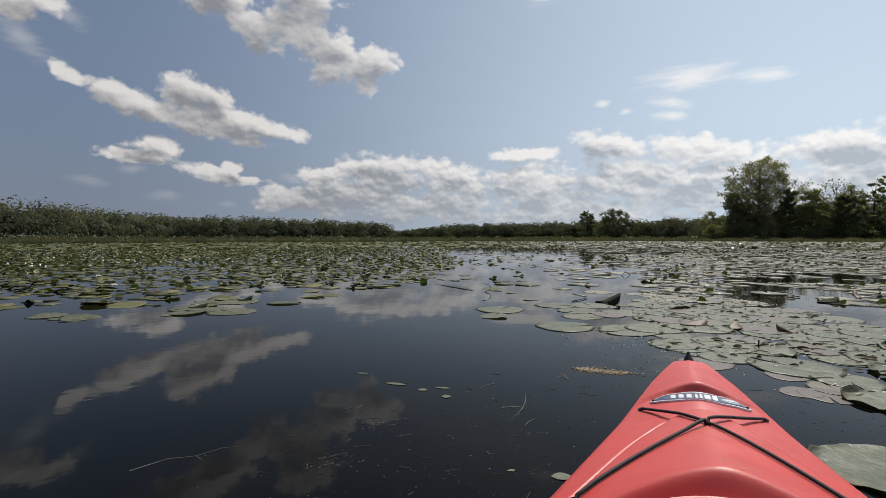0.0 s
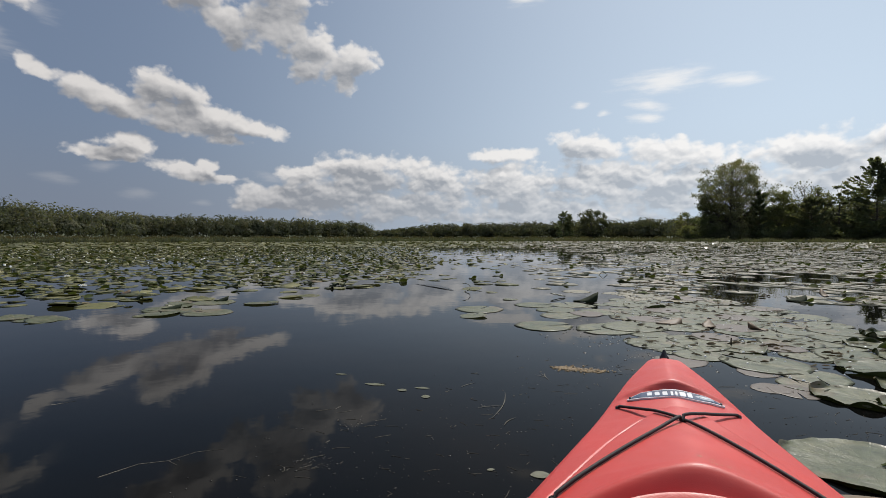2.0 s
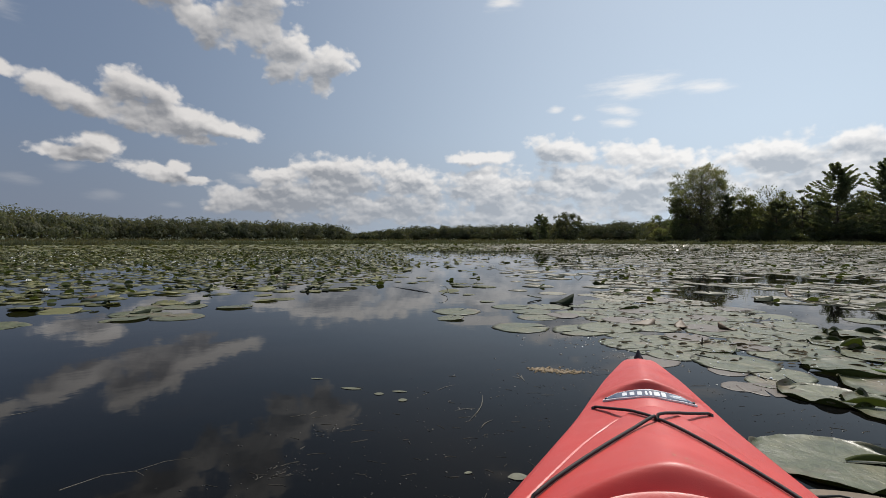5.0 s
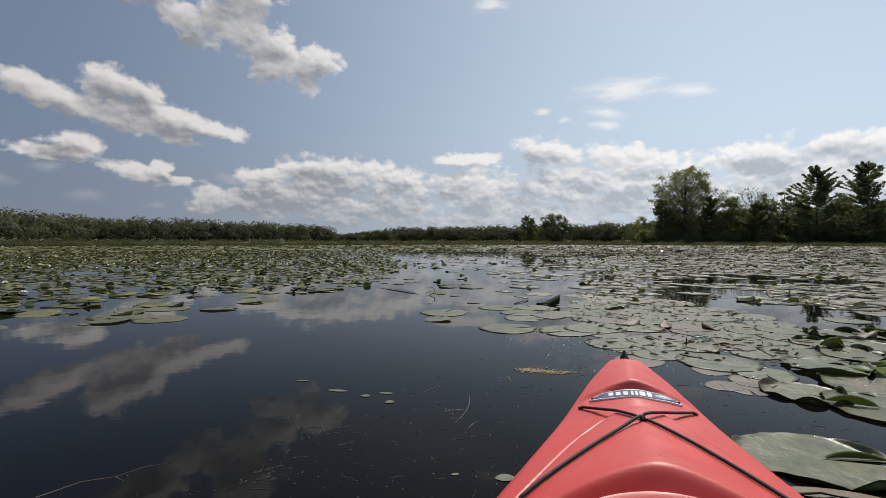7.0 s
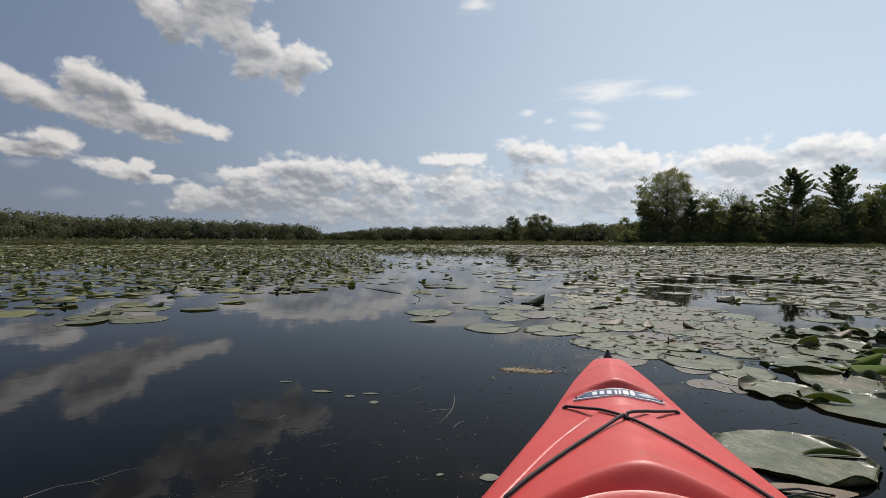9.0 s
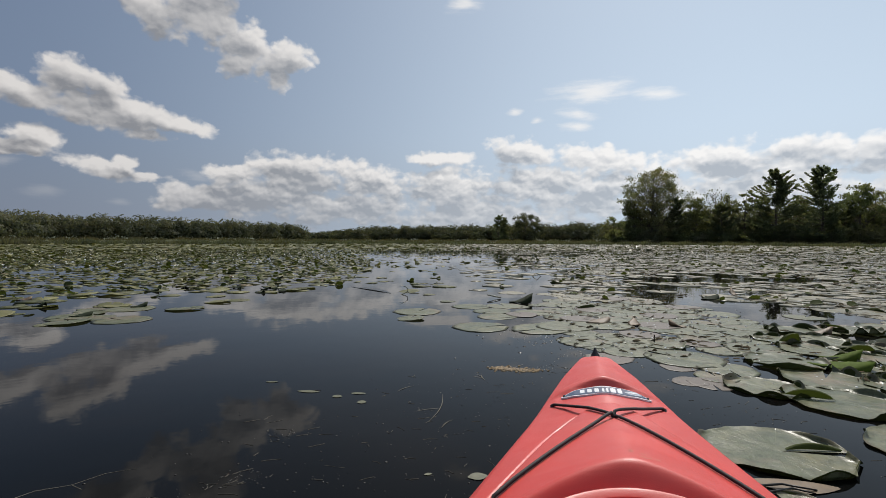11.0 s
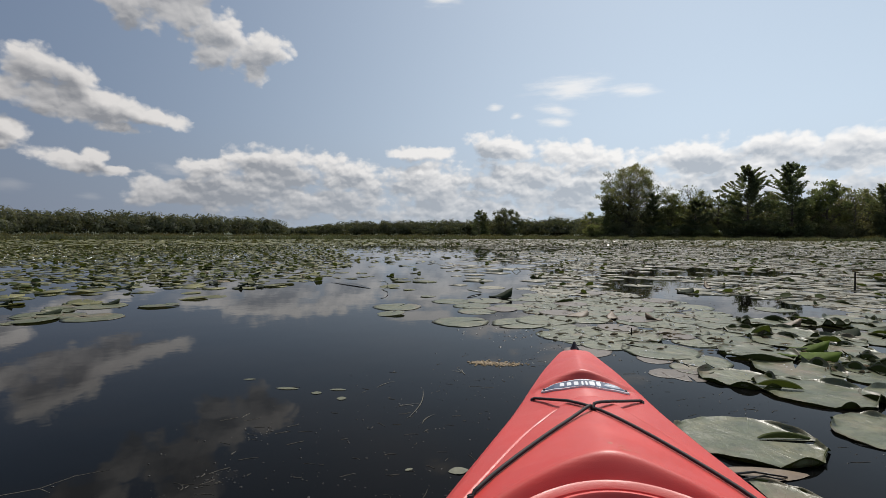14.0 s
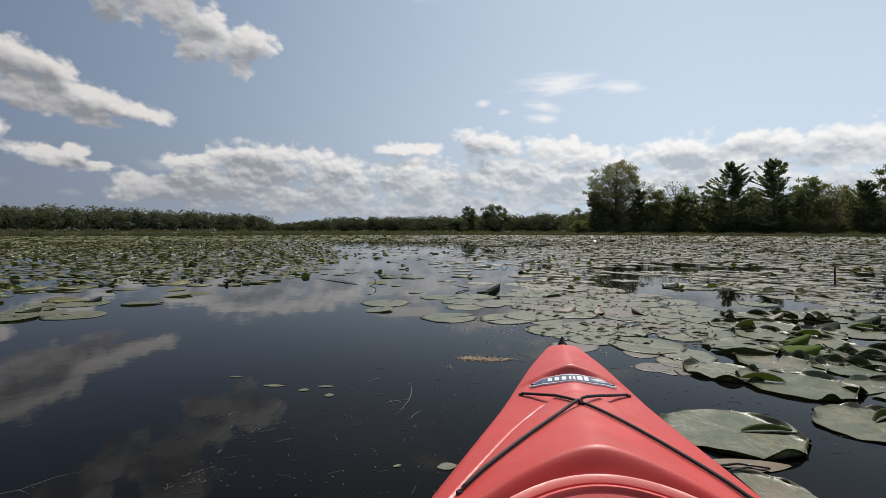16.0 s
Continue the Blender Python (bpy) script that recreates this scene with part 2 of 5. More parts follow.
def leaf_mat(young, old, rough, per_island=True, gloss=0.5):
    def build(n, s):
        s.inputs["Specular IOR Level"].default_value = gloss
        g = n.add("ShaderNodeNewGeometry")
        r = g.outputs["Random Per Island"] if per_island else n.add("ShaderNodeObjectInfo").outputs["Random"]
        co = g.outputs["Position"]
        c = n.mix(r, young, old)
        brown = 0.0 if not per_island else n.ramp(n.math("FRACT", n.math("MULTIPLY", r, 7.31)), 0.972, 0.985)
        c = n.mix(brown, c, (0.17, 0.115, 0.055))
        c = n.mix(n.ramp(n.noise(co, 14.0, 4, 0.6), 0.35, 0.8, 0.0, 0.5), c, (0.10, 0.12, 0.055))
        c = n.mix(n.ramp(n.noise(co, 55.0, 3, 0.6), 0.60, 0.70, 0.0, 0.6), c, (0.10, 0.07, 0.035))
        c = n.mix(n.ramp(n.noise(co, 5.0, 3, 0.6), 0.45, 0.75, 0.0, 0.55), c, (0.22, 0.19, 0.09))
        c = n.mix(n.ramp(n.noise(co, 130.0, 2, 0.6), 0.66, 0.72, 0.0, 0.7), c, (0.05, 0.04, 0.02))
        height = n.noise(co, 40.0, 3)
        if not per_island:
            # pale veins that run out from the stalk
            sep = n.add("ShaderNodeSeparateXYZ")
            n.link(obj_co(n), sep.inputs[0])
            turn = n.math("ARCTAN2", sep.outputs[1], sep.outputs[0])
            vein = n.math("ABSOLUTE", n.math("SINE", n.math("MULTIPLY", turn, 8.5)))
            vein = n.ramp(vein, 0.10, 0.0)
            c = n.mix(n.ramp(n.noise(co, 22.0, 5, 0.65), 0.42, 0.66, 0.0, 0.75), c, (0.065, 0.07, 0.032))
            c = n.mix(n.ramp(n.noise(co, 3.1, 4, 0.6), 0.54, 0.66, 0.0, 0.6), c, (0.20, 0.14, 0.085))
            c = n.mix(n.math("MULTIPLY", vein, 0.35), c, (0.24, 0.25, 0.14))
            height = n.math("MULTIPLY_ADD", vein, 0.15, height)
            flat_co = n.vec("MULTIPLY", obj_co(n), (1, 1, 0))
            ragged = n.math("MULTIPLY_ADD", n.math("SUBTRACT", n.noise(co, 25.0, 3), 0.5), 0.16, n.vec("LENGTH", flat_co))
            c = n.mix(n.ramp(ragged, 0.88, 0.99, 0.0, 0.65), c, (0.11, 0.075, 0.035))
        n.put(s.inputs["Base Color"], c)
        n.put(s.inputs["Roughness"], n.ramp(n.noise(co, 9.0, 4), 0.3, 0.7, rough - 0.08, rough + 0.1))
        height = n.math("MULTIPLY_ADD", n.noise(co, 9.0, 2), 1.6, height)
        height = n.math("MULTIPLY_ADD", n.noise(co, 170.0, 2), 0.25, height)
        bump(n, s, height, 0.2 if per_island else 0.5, 0.003 if per_island else 0.005)
        see_through(n, s, c, 0.22, 0.75)
    return build


def plain(color, rough=0.5, scale=20.0, vary=0.25, metal=0.0, relief=0.0, gloss=0.5):
    def build(n, s):
        co = obj_co(n)
        dark = tuple(c * (1 - vary) for c in color)
        c = n.mix(n.ramp(n.noise(co, scale, 5, 0.6), 0.3, 0.7), color, dark)
        n.put(s.inputs["Base Color"], c)
        s.inputs["Roughness"].default_value, s.inputs["Metallic"].default_value = rough, metal
        s.inputs["Specular IOR Level"].default_value = gloss
        if relief:
            bump(n, s, n.noise(co, scale * 3, 3), 0.4, relief)
    return build


def see_through(n, s, color, amount, gain=1.0):
    """Lets part of the light pass through a thin leaf."""
    out = next(o for o in n.t.nodes if o.type == "OUTPUT_MATERIAL")
    t = n.add("ShaderNodeBsdfTranslucent")
    n.link(n.mix(1.0, color, (1.1 * gain, 1.15 * gain, 0.62 * gain), "MULTIPLY"), t.inputs["Color"])
    mx = n.add("ShaderNodeMixShader")
    mx.inputs[0].default_value = amount
    n.link(s.outputs[0], mx.inputs[1])
    n.link(t.outputs[0], mx.inputs[2])
    n.link(mx.outputs[0], out.inputs["Surface"])


def foliage(a, b, through_it=0.40):
    def build(n, s):
        g = n.add("ShaderNodeNewGeometry")
        c = n.mix(g.outputs["Random Per Island"], a, b)
        c = n.mix(n.ramp(n.noise(g.outputs["Position"], 0.25, 3), 0.3, 0.7, 0.0, 0.6), c, tuple(0.6 * v for v in a))
        c = n.mix(n.ramp(n.noise(g.outputs["Position"], 0.11, 2), 0.45, 0.65, 0.0, 0.35), c, (1.25 * b[0], 1.0 * b[1], 0.8 * b[2]))
        n.put(s.inputs["Base Color"], c)
        s.inputs["Roughness"].default_value, s.inputs["Specular IOR Level"].default_value = 0.75, 0.15
        see_through(n, s, c, through_it)
    return build


def kayak_mat(n, s):
    co = obj_co(n)
    c = n.mix(n.ramp(n.noise(co, 5.0, 4, 0.6), 0.3, 0.75), (0.57, 0.048, 0.038), (0.52, 0.058, 0.046))
    scratch = n.noise(n.vec("MULTIPLY", co, (60, 7, 30)), 1.0, 4, 0.7)
    c = n.mix(n.ramp(scratch, 0.70, 0.80, 0.0, 0.35), c, (0.62, 0.22, 0.17))
    n.put(s.inputs["Base Color"], c)
    n.put(s.inputs["Roughness"], n.ramp(n.noise(co, 12.0, 4), 0.3, 0.7, 0.36, 0.50))
    bump(n, s, n.noise(co, 650.0, 2, 0.6), 0.22, 0.0012)


WATER = material("pond water", water_mat)
PAD = material("lily pad", leaf_mat((0.105, 0.118, 0.058), (0.18, 0.18, 0.10), 0.40, per_island=False))
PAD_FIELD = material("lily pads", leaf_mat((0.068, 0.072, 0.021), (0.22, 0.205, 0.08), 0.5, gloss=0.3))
# right-hand pads: browner with age, and paled by sky sheen put in the colour
PAD_OLD_SHEEN = material("fading lily pads with sky sheen", leaf_mat((0.165, 0.146, 0.088), (0.385, 0.33, 0.23), 0.38))
# underside green, darkened further by the rim's shade painted into it
PAD_UNDER_SHADED = material("shaded lily pad underside", foliage((0.042, 0.056, 0.013), (0.075, 0.09, 0.024), 0.28))
PETAL = material("white petal", plain((0.85, 0.84, 0.78), 0.5, 40, 0.08))
STAMEN = material("yellow stamen", plain((0.75, 0.5, 0.06), 0.6, 40, 0.2))
KAYAK = material("red polyethylene", kayak_mat)
# the hull's red again, with the cockpit's shade put into the colour
INSIDE = material("shaded red plastic", plain((0.30, 0.04, 0.035), 0.6, 8, 0.2))
CORD = material("black cord", plain((0.012, 0.011, 0.012), 0.7, 300, 0.4, relief=0.001))
BLACK = material("black plastic", plain((0.02, 0.02, 0.022), 0.4, 30, 0.2))
BADGE = material("white badge", plain((0.72, 0.73, 0.74), 0.35, 20, 0.05))
NAVY = material("navy print", plain((0.035, 0.06, 0.12), 0.4, 20, 0.1))
GREY = material("silver print", plain((0.42, 0.45, 0.5), 0.4, 20, 0.1))
BARK = material("bark", plain((0.10, 0.085, 0.07), 0.9, 3, 0.4))
SNAG = material("bare grey twigs", plain((0.16, 0.14, 0.12), 0.9, 3, 0.3))
LEAF_LIGHT = material("light green foliage", foliage((0.165, 0.172, 0.112), (0.245, 0.246, 0.165), 0.55))
LEAF_MID = material("green foliage", foliage((0.14, 0.16, 0.085), (0.21, 0.225, 0.125), 0.55))
LEAF_PINE = material("pine foliage", foliage((0.13, 0.155, 0.105), (0.20, 0.22, 0.145), 0.55))
# slightly lighter, greyer green: haze of distance is put into the colour
LEAF_FAR = material("hazed woodland foliage", foliage((0.088, 0.096, 0.063), (0.135, 0.136, 0.09), 0.42))
REED = material("reeds", foliage((0.085, 0.080, 0.045), (0.13, 0.113, 0.064)))
SOIL = material("grassy soil", plain((0.07, 0.085, 0.035), 0.95, 0.4, 0.4))
DEBRIS = material("plant debris", plain((0.30, 0.20, 0.09), 0.6, 60, 0.5))
DARK_DEBRIS = material("wet dark debris", plain((0.02, 0.017, 0.013), 0.35, 60, 0.4, gloss=0.25))
# near-white base colour paints the sun's sparkle on the beads
GLINT = material("painted white glints", plain((0.78, 0.77, 0.72), 0.12, 60, 0.1))
FOAM = material("bubbles", plain((0.5, 0.48, 0.42), 0.15, 60, 0.2))
DEAD = material("brown dead leaf", plain((0.13, 0.08, 0.035), 0.6, 25, 0.4))
STEM = material("olive stem", plain((0.07, 0.075, 0.03), 0.4, 30, 0.3))

PALE_LEAF = material("pale floating leaf", plain((0.12, 0.12, 0.07), 0.5, 60, 0.35, gloss=0.3))
STRAW = material("pale straw", plain((0.10, 0.088, 0.062), 0.6, 40, 0.3, gloss=0.2))
DARK_LEAF = material("dark green leaf", plain((0.022, 0.03, 0.014), 0.8, 30, 0.4, gloss=0.12))
FRESH_LEAF = material("fresh green leaf", plain((0.075, 0.11, 0.014), 0.75, 30, 0.35, gloss=0.08))
SCRAP = material("withered scraps", foliage((0.035, 0.032, 0.014), (0.10, 0.065, 0.03), 0.1))
DECAYED = material("decayed pad", plain((0.14, 0.108, 0.08), 0.45, 25, 0.6, gloss=0.3))
WEED = material("dull water weed", plain((0.10, 0.085, 0.06), 0.6, 40, 0.3))
BUBBLE = material("wet bubbles", plain((0.05, 0.05, 0.048), 0.12, 60, 0.2, gloss=0.3))

# ---------------------------------------------------------------- helpers of this scene


def link_mesh(name, verts, faces, mat, parent=None, smooth=False, label=""):
    me = bpy.data.meshes.new(name)
    me.from_pydata(verts, [], faces)
    me.update()
    if smooth:
        me.polygons.foreach_set("use_smooth", [True] * len(me.polygons))
    me.materials.append(mat)
    ob = new(name, me)
    if parent is not None:
        ob.parent = parent
    if label:
        ob["label"] = label
    return ob


def tube(points, radii, sides=6, cap=True):
    """Vertices and faces of a tapered tube through the points."""
    verts, faces = [], []
    pts = [Vector(p) for p in points]
    up = Vector((0, 0, 1))
    for i, p in enumerate(pts):
        d = (pts[min(i + 1, len(pts) - 1)] - pts[max(i - 1, 0)]).normalized()
        ref = up if abs(d.z) < 0.95 else Vector((1, 0, 0))
        a = d.cross(ref).normalized()
        b = d.cross(a)
        for k in range(sides):
            t = 2 * math.pi * k / sides
            verts.append(tuple(p + radii[i] * (math.cos(t) * a + math.sin(t) * b)))
    for i in range(len(pts) - 1):
        for k in range(sides):
            j = (k + 1) % sides
            faces.append((i * sides + k, i * sides + j, (i + 1) * sides + j, (i + 1) * sides + k))
    if cap:
        faces.append(tuple(range(sides)))
        faces.append(tuple(range((len(pts) - 1) * sides, len(pts) * sides))[::-1])
    return verts, faces


def join(pieces):
    verts, faces = [], []
    for v, f in pieces:
        o = len(verts)
        verts += v
        faces += [tuple(i + o for i in q) for q in f]
    return verts, faces


def sm(a, b, x):
    t = np.clip((x - a) / (b - a), 0, 1)
    return t * t * (3 - 2 * t)


def land(r):
    """Height of the ground at this distance from the pond's middle."""
    return float(np.interp(r, [150, 155, 165, 620, 800, 1500, 2600], [0.1, 0.22, 0.30, 0.35, 5.0, 8.0, 10.0]))


def bearing(az, r):
    return r * math.sin(radians(az)), r * math.cos(radians(az))


SHORE = 150.0

# ---------------------------------------------------------------- ground and water


def ground():
    radii = [0.5, 60, 120, 140, 147, 149, 150.5, 152, 156, 165, 180, 220, 300, 420, 600, 700, 900, 1500, 2600]
    n = 160
    verts, faces = [], []
    for r in radii:
        for k in range(n):
            a = 2 * math.pi * k / n
            rr = r * (1 + (0.012 * math.sin(5 * a) + 0.009 * math.sin(11 * a + 1)) * (r > 100))
            z = -1.3 if r < 140 else -0.5 if r < 148 else -0.06 if r < 150 else 0.12 if r < 151 else land(r)
            if r > 200:
                z = land(r) - 0.1 + 0.1 * noise.noise(Vector((math.cos(a) * r, math.sin(a) * r, 0)) * 0.01)
            verts.append((rr * math.sin(a), rr * math.cos(a), z))
    for i in range(len(radii) - 1):
        for k in range(n):
            j = (k + 1) % n
            faces.append((i * n + k, (i + 1) * n + k, (i + 1) * n + j, i * n + j))
    faces.append(tuple(range(n)))
    ob = link_mesh("ground", verts, faces, SOIL, smooth=True)
    tagged(ob, "grassy lowland and muddy pond bed around the water", "ground", kind="structure")


def water():
    n = 96
    verts = [(0, 0, 0)]
    faces = []
    for r in (6, 40, 156):
        for k in range(n):
            a = 2 * math.pi * k / n
            verts.append((r * math.sin(a), r * math.cos(a), 0))
    for k in range(n):
        j = (k + 1) % n
        faces.append((0, 1 + j, 1 + k))
        for i in range(2):
            faces.append((1 + i * n + k, 1 + i * n + j, 1 + (i + 1) * n + j, 1 + (i + 1) * n + k))
    ob = link_mesh("water", verts, faces, WATER, smooth=True)
    tagged(ob, "still dark pond water mirroring clouds and sky", "water", kind="structure")


ground()
water()

# ---------------------------------------------------------------- kayak
# Kayak frame: x to starboard, s back from the bow tip (y = -s), z up from the waterline.
K_LEN = 3.05
K_POSE = pose(0.806, 1.5325, 0, 0, 0, -23.9) @ pose(0, 0, 0, 0, -2.88, 0)
W_S = np.array([0.0, 0.02, 0.10, 0.20, 0.30, 0.49, 0.72, 0.895, 1.15, 1.5, 1.75, 2.1, 2.5, 2.8, 3.0, 3.05])
W_W = np.array([0.040, 0.054, 0.083, 0.117, 0.143, 0.183, 0.242, 0.285, 0.335, 0.356, 0.354, 0.325, 0.235, 0.135, 0.055, 0.03])
COCK_C, COCK_A, COCK_B = 1.54, 0.485, 0.245


def half_width(s):
    fine_s = np.linspace(0, K_LEN, 400)
    w = np.interp(fine_s, W_S, W_W)
    ker = np.hanning(15) / np.hanning(15).sum()
    w2 = np.convolve(np.pad(w, 7, mode="edge"), ker, mode="valid")
    w2[:8] = w[:8]
    return np.interp(s, fine_s, w2)


def gunwale(s):
    return np.interp(s, [0, 0.3, 0.5, 0.72, 0.95, 1.5, 2.2, 2.8, 3.05], [0.302, 0.272, 0.264, 0.256, 0.250, 0.236, 0.235, 0.25, 0.27])


def ridge(s):
    return np.interp(s, [0, 0.02, 0.36, 0.40, 0.55, 0.66, 0.93, 1.06, 1.5, 2.1, 2.6, 3.05], [0.302, 0.311, 0.331, 0.327, 0.316, 0.320, 0.356, 0.352, 0.345, 0.335, 0.32, 0.29])


def deck_z(s, x):
    """Height of the moulded deck at s and x (arrays)."""
    w, zg, zr = half_width(s), gunwale(s), ridge(s)
    t = np.clip(np.abs(x) / w, 0, 1)
    soft_t = np.clip((np.sqrt(t * t + 0.0016) - 0.04) / 0.9608, 0, 1)
    z = zg + (zr - zg) * (1 - soft_t ** 1.22)
    z = z - 0.016 * sm(0.86, 1.0, t) ** 2 * (0.35 + 0.65 * sm(0.0, 0.15, s))
    ax = np.abs(x)
    # lip in front of the badge and the hollow that holds the badge
    lip = 0.372 + 0.020 * (ax / 0.12) ** 2
    seat = zg + (zr - zg) * (1 - (0.088 / w) ** 1.22) + 0.010 * (1 - (ax / 0.11) ** 2)
    hollow = sm(lip, lip + 0.016, s) * (1 - sm(lip + 0.055, lip + 0.115, s)) * (1 - sm(0.105, 0.130, ax))
    z = z + 0.006 * sm(lip - 0.06, lip - 0.005, s) * (1 - sm(lip, lip + 0.016, s)) * (1 - sm(0.10, 0.15, ax)) 
    z = z + (np.minimum(seat, z) - z) * 0.8 * hollow - 0.003 * hollow
    # raised centre panel behind the badge
    edge = np.interp(s, [0.545, 0.552, 0.57, 0.60, 0.65, 0.70, 0.75, 0.80, 0.97, 1.2], [0.0, 0.020, 0.042, 0.066, 0.098, 0.124, 0.144, 0.162, 0.224, 0.285])
    inside = (1 - sm(edge - 0.003, edge + 0.006, ax)) * sm(0.543, 0.556, s) * (1 - sm(1.9, 2.0, s))
    z = z + 0.011 * inside
    groove = np.exp(-((ax - edge - 0.012) / 0.005) ** 2) * sm(0.57, 0.60, s) * (1 - sm(1.5, 1.7, s))
    z = z - 0.009 * groove
    # step down to the cockpit
    arc = 0.948 + 2.0 * ax ** 2
    rear = sm(arc, arc + 0.042, s) * (1 - sm(1.6, 1.9, s)) * (1 - sm(0.20, 0.29, ax))
    z = z - 0.034 * rear + 0.003 * np.exp(-((s - arc + 0.004) / 0.009) ** 2) * (1 - sm(0.16, 0.24, ax))
    return z


def kayak():
    boat = new("kayak")
    boat.matrix_world = K_POSE
    tagged(boat, "red plastic sit-in kayak with black bungee cords, afloat", "kayak")

    # deck
    ss = np.concatenate([np.linspace(0, 0.04, 6)[:-1], np.linspace(0.04, 1.2, 190)[:-1], np.linspace(1.2, K_LEN, 90)])
    us = np.sin(np.linspace(-1, 1, 121) * math.pi / 2) * 0.35 + np.linspace(-1, 1, 121) * 0.65
    S, U = np.meshgrid(ss, us, indexing="ij")
    X = U * half_width(S)
    Z = deck_z(S, X)
    verts = np.stack([X, -S, Z], -1).reshape(-1, 3).tolist()
    nu, faces = len(us), []
    mid_s = (ss[:-1] + ss[1:]) / 2
    for i in range(len(ss) - 1):
        for j in range(nu - 1):
            xm = (X[i, j] + X[i + 1, j + 1]) / 2
            if ((mid_s[i] - COCK_C) / (COCK_A - 0.02)) ** 2 + (xm / (COCK_B - 0.02)) ** 2 < 1:
                continue
            faces.append((i * nu + j, (i + 1) * nu + j, (i + 1) * nu + j + 1, i * nu + j + 1))
    link_mesh("deck", verts, faces, KAYAK, boat, smooth=True)

    # hull below the seam
    prof = [(1.0, 0.0, -0.016), (1.012, 0.0, -0.022), (1.012, 0.0, -0.036), (0.99, 0.0, -0.040), (0.95, 0.35, 0), (0.86, 0.62, 0), (0.66, 0.88, 0), (0.3, 1.0, 0), (0, 1.03, 0)]
    hs = np.linspace(0, K_LEN, 80)
    rows, verts, faces = [], [], []
    for s in hs:
        w, zg = float(half_width(s)), float(gunwale(s))
        keel = -0.085 + 0.16 * (1 - min(1, s / 0.35)) ** 2 + 0.16 * (1 - min(1, (K_LEN - s) / 0.35)) ** 2
        row = []
        for side in (-1, 1):
            pts = prof if side < 0 else prof[:-1][::-1]
            for fx, fz, dz in pts:
                row.append((side * fx * w, -s + 0.05 * fz * (s / K_LEN - 0.5), zg + dz + fz * (keel - zg)))
        rows.append(row)
    m = len(rows[0])
    for r in rows:
        verts += r
    for i in range(len(rows) - 1):
        for k in range(m - 1):
            faces.append((i * m + k, i * m + k + 1, (i + 1) * m + k + 1, (i + 1) * m + k))
    faces.append(tuple(range(m))[::-1])
    faces.append(tuple(range((len(rows) - 1) * m, len(rows) * m)))
    link_mesh("hull", verts, faces, KAYAK, boat, smooth=True)

    # cockpit: coaming rim and tub
    def ring(profile):
        v, f, n = [], [], 128
        for k in range(n):
            a = 2 * math.pi * k / n
            for off, h in profile:
                ca, cb = COCK_A + off, COCK_B + off
                x, s = cb * math.sin(a), COCK_C - ca * math.cos(a)
                base = 0.346 + 0.014 * math.cos(a) - 0.042 * math.sin(a) ** 2
                v.append((x, -s, base + h))
        q = len(profile)
        for k in range(n):
            j = (k + 1) % n
            for i in range(q - 1):
                f.append((k * q + i, k * q + i + 1, j * q + i + 1, j * q + i))
        return v, f
    v, f = join([ring([(0.064, -0.040), (0.058, -0.018), (0.052, -0.008), (0.046, -0.004)]), ring([(0.046, -0.004), (0.042, -0.005), (0.034, -0.010)]), ring([(0.034, -0.010), (0.032, -0.016), (0.028, -0.016)])])
    link_mesh("cockpit_flange", v, f, KAYAK, boat, smooth=True)
    v, f = join([ring([(0.028, -0.020), (0.028, -0.011), (0.025, -0.008), (0.021, -0.008)]), ring([(0.021, -0.008), (0.018, -0.011), (0.017, -0.014)]), ring([(0.017, -0.014), (0.002, -0.022)]), ring([(0.002, -0.022), (-0.004, -0.030), (-0.002, -0.08)])])
    link_mesh("coaming", v, f, KAYAK, boat, smooth=True)
    v, f = ring([(-0.002, -0.07), (0.03, -0.10), (0.04, -0.22), (-0.02, -0.31)])
    q = 4
    f.append(tuple(k * q + 3 for k in range(128)))
    link_mesh("cockpit_tub", v, f, INSIDE, boat, smooth=True)

    def on_deck(x, s, lift=0.0):
        return (x, -s, float(deck_z(np.array(s), np.array(x))) + lift)

    # badge: a lens-shaped plate bent over the ridge, dark band, plain bars in place of its lettering
    def plate(name, mat, half_len, half_h, lift, parent, centre=0.0, squash=2.0):
        xs = np.linspace(-half_len, half_len, 33)
        v, f = [], []
        for x in xs:
            k = half_h * max(0.0, 1 - abs(x / half_len) ** squash) ** 0.8 + 0.0006
            mid = 0.420 + 0.004 * (x + centre) ** 2 / 0.01
            for e in (-1, -0.33, 0.33, 1):
                v.append(on_deck(x + centre, mid + e * k, lift))
            for e in (1, -1):
                v.append(on_deck(x + centre, mid + e * k, lift - 0.004))
        for i in range(32):
            for a in range(6):
                b = (a + 1) % 6
                f.append((i * 6 + a, (i + 1) * 6 + a, (i + 1) * 6 + b, i * 6 + b))
        return link_mesh(name, v, f, mat, parent, smooth=False)
    badge = plate("badge", BADGE, 0.110, 0.034, 0.0045, boat)
    badge["label"] = "white lens-shaped maker's badge with dark print"
    plate("badge_band", NAVY, 0.102, 0.0285, 0.0055, badge)
    for i, (c, hl, hh) in enumerate([(-0.056, 0.0065, 0.011), (-0.038, 0.0065, 0.012), (-0.020, 0.0065, 0.013), (-0.004, 0.003, 0.014), (0.006, 0.003, 0.015), (0.020, 0.0075, 0.016), (0.036, 0.006, 0.017)]):
        plate("badge_bar", BADGE, hl * 0.9, hh * 1.05, 0.0065, badge, centre=c, squash=14)
    plate("badge_emblem", GREY, 0.020, 0.012, 0.0062, badge, centre=0.068, squash=2)
    plate("badge_emblem_stroke", BADGE, 0.011, 0.0035, 0.0070, badge, centre=0.066, squash=2)
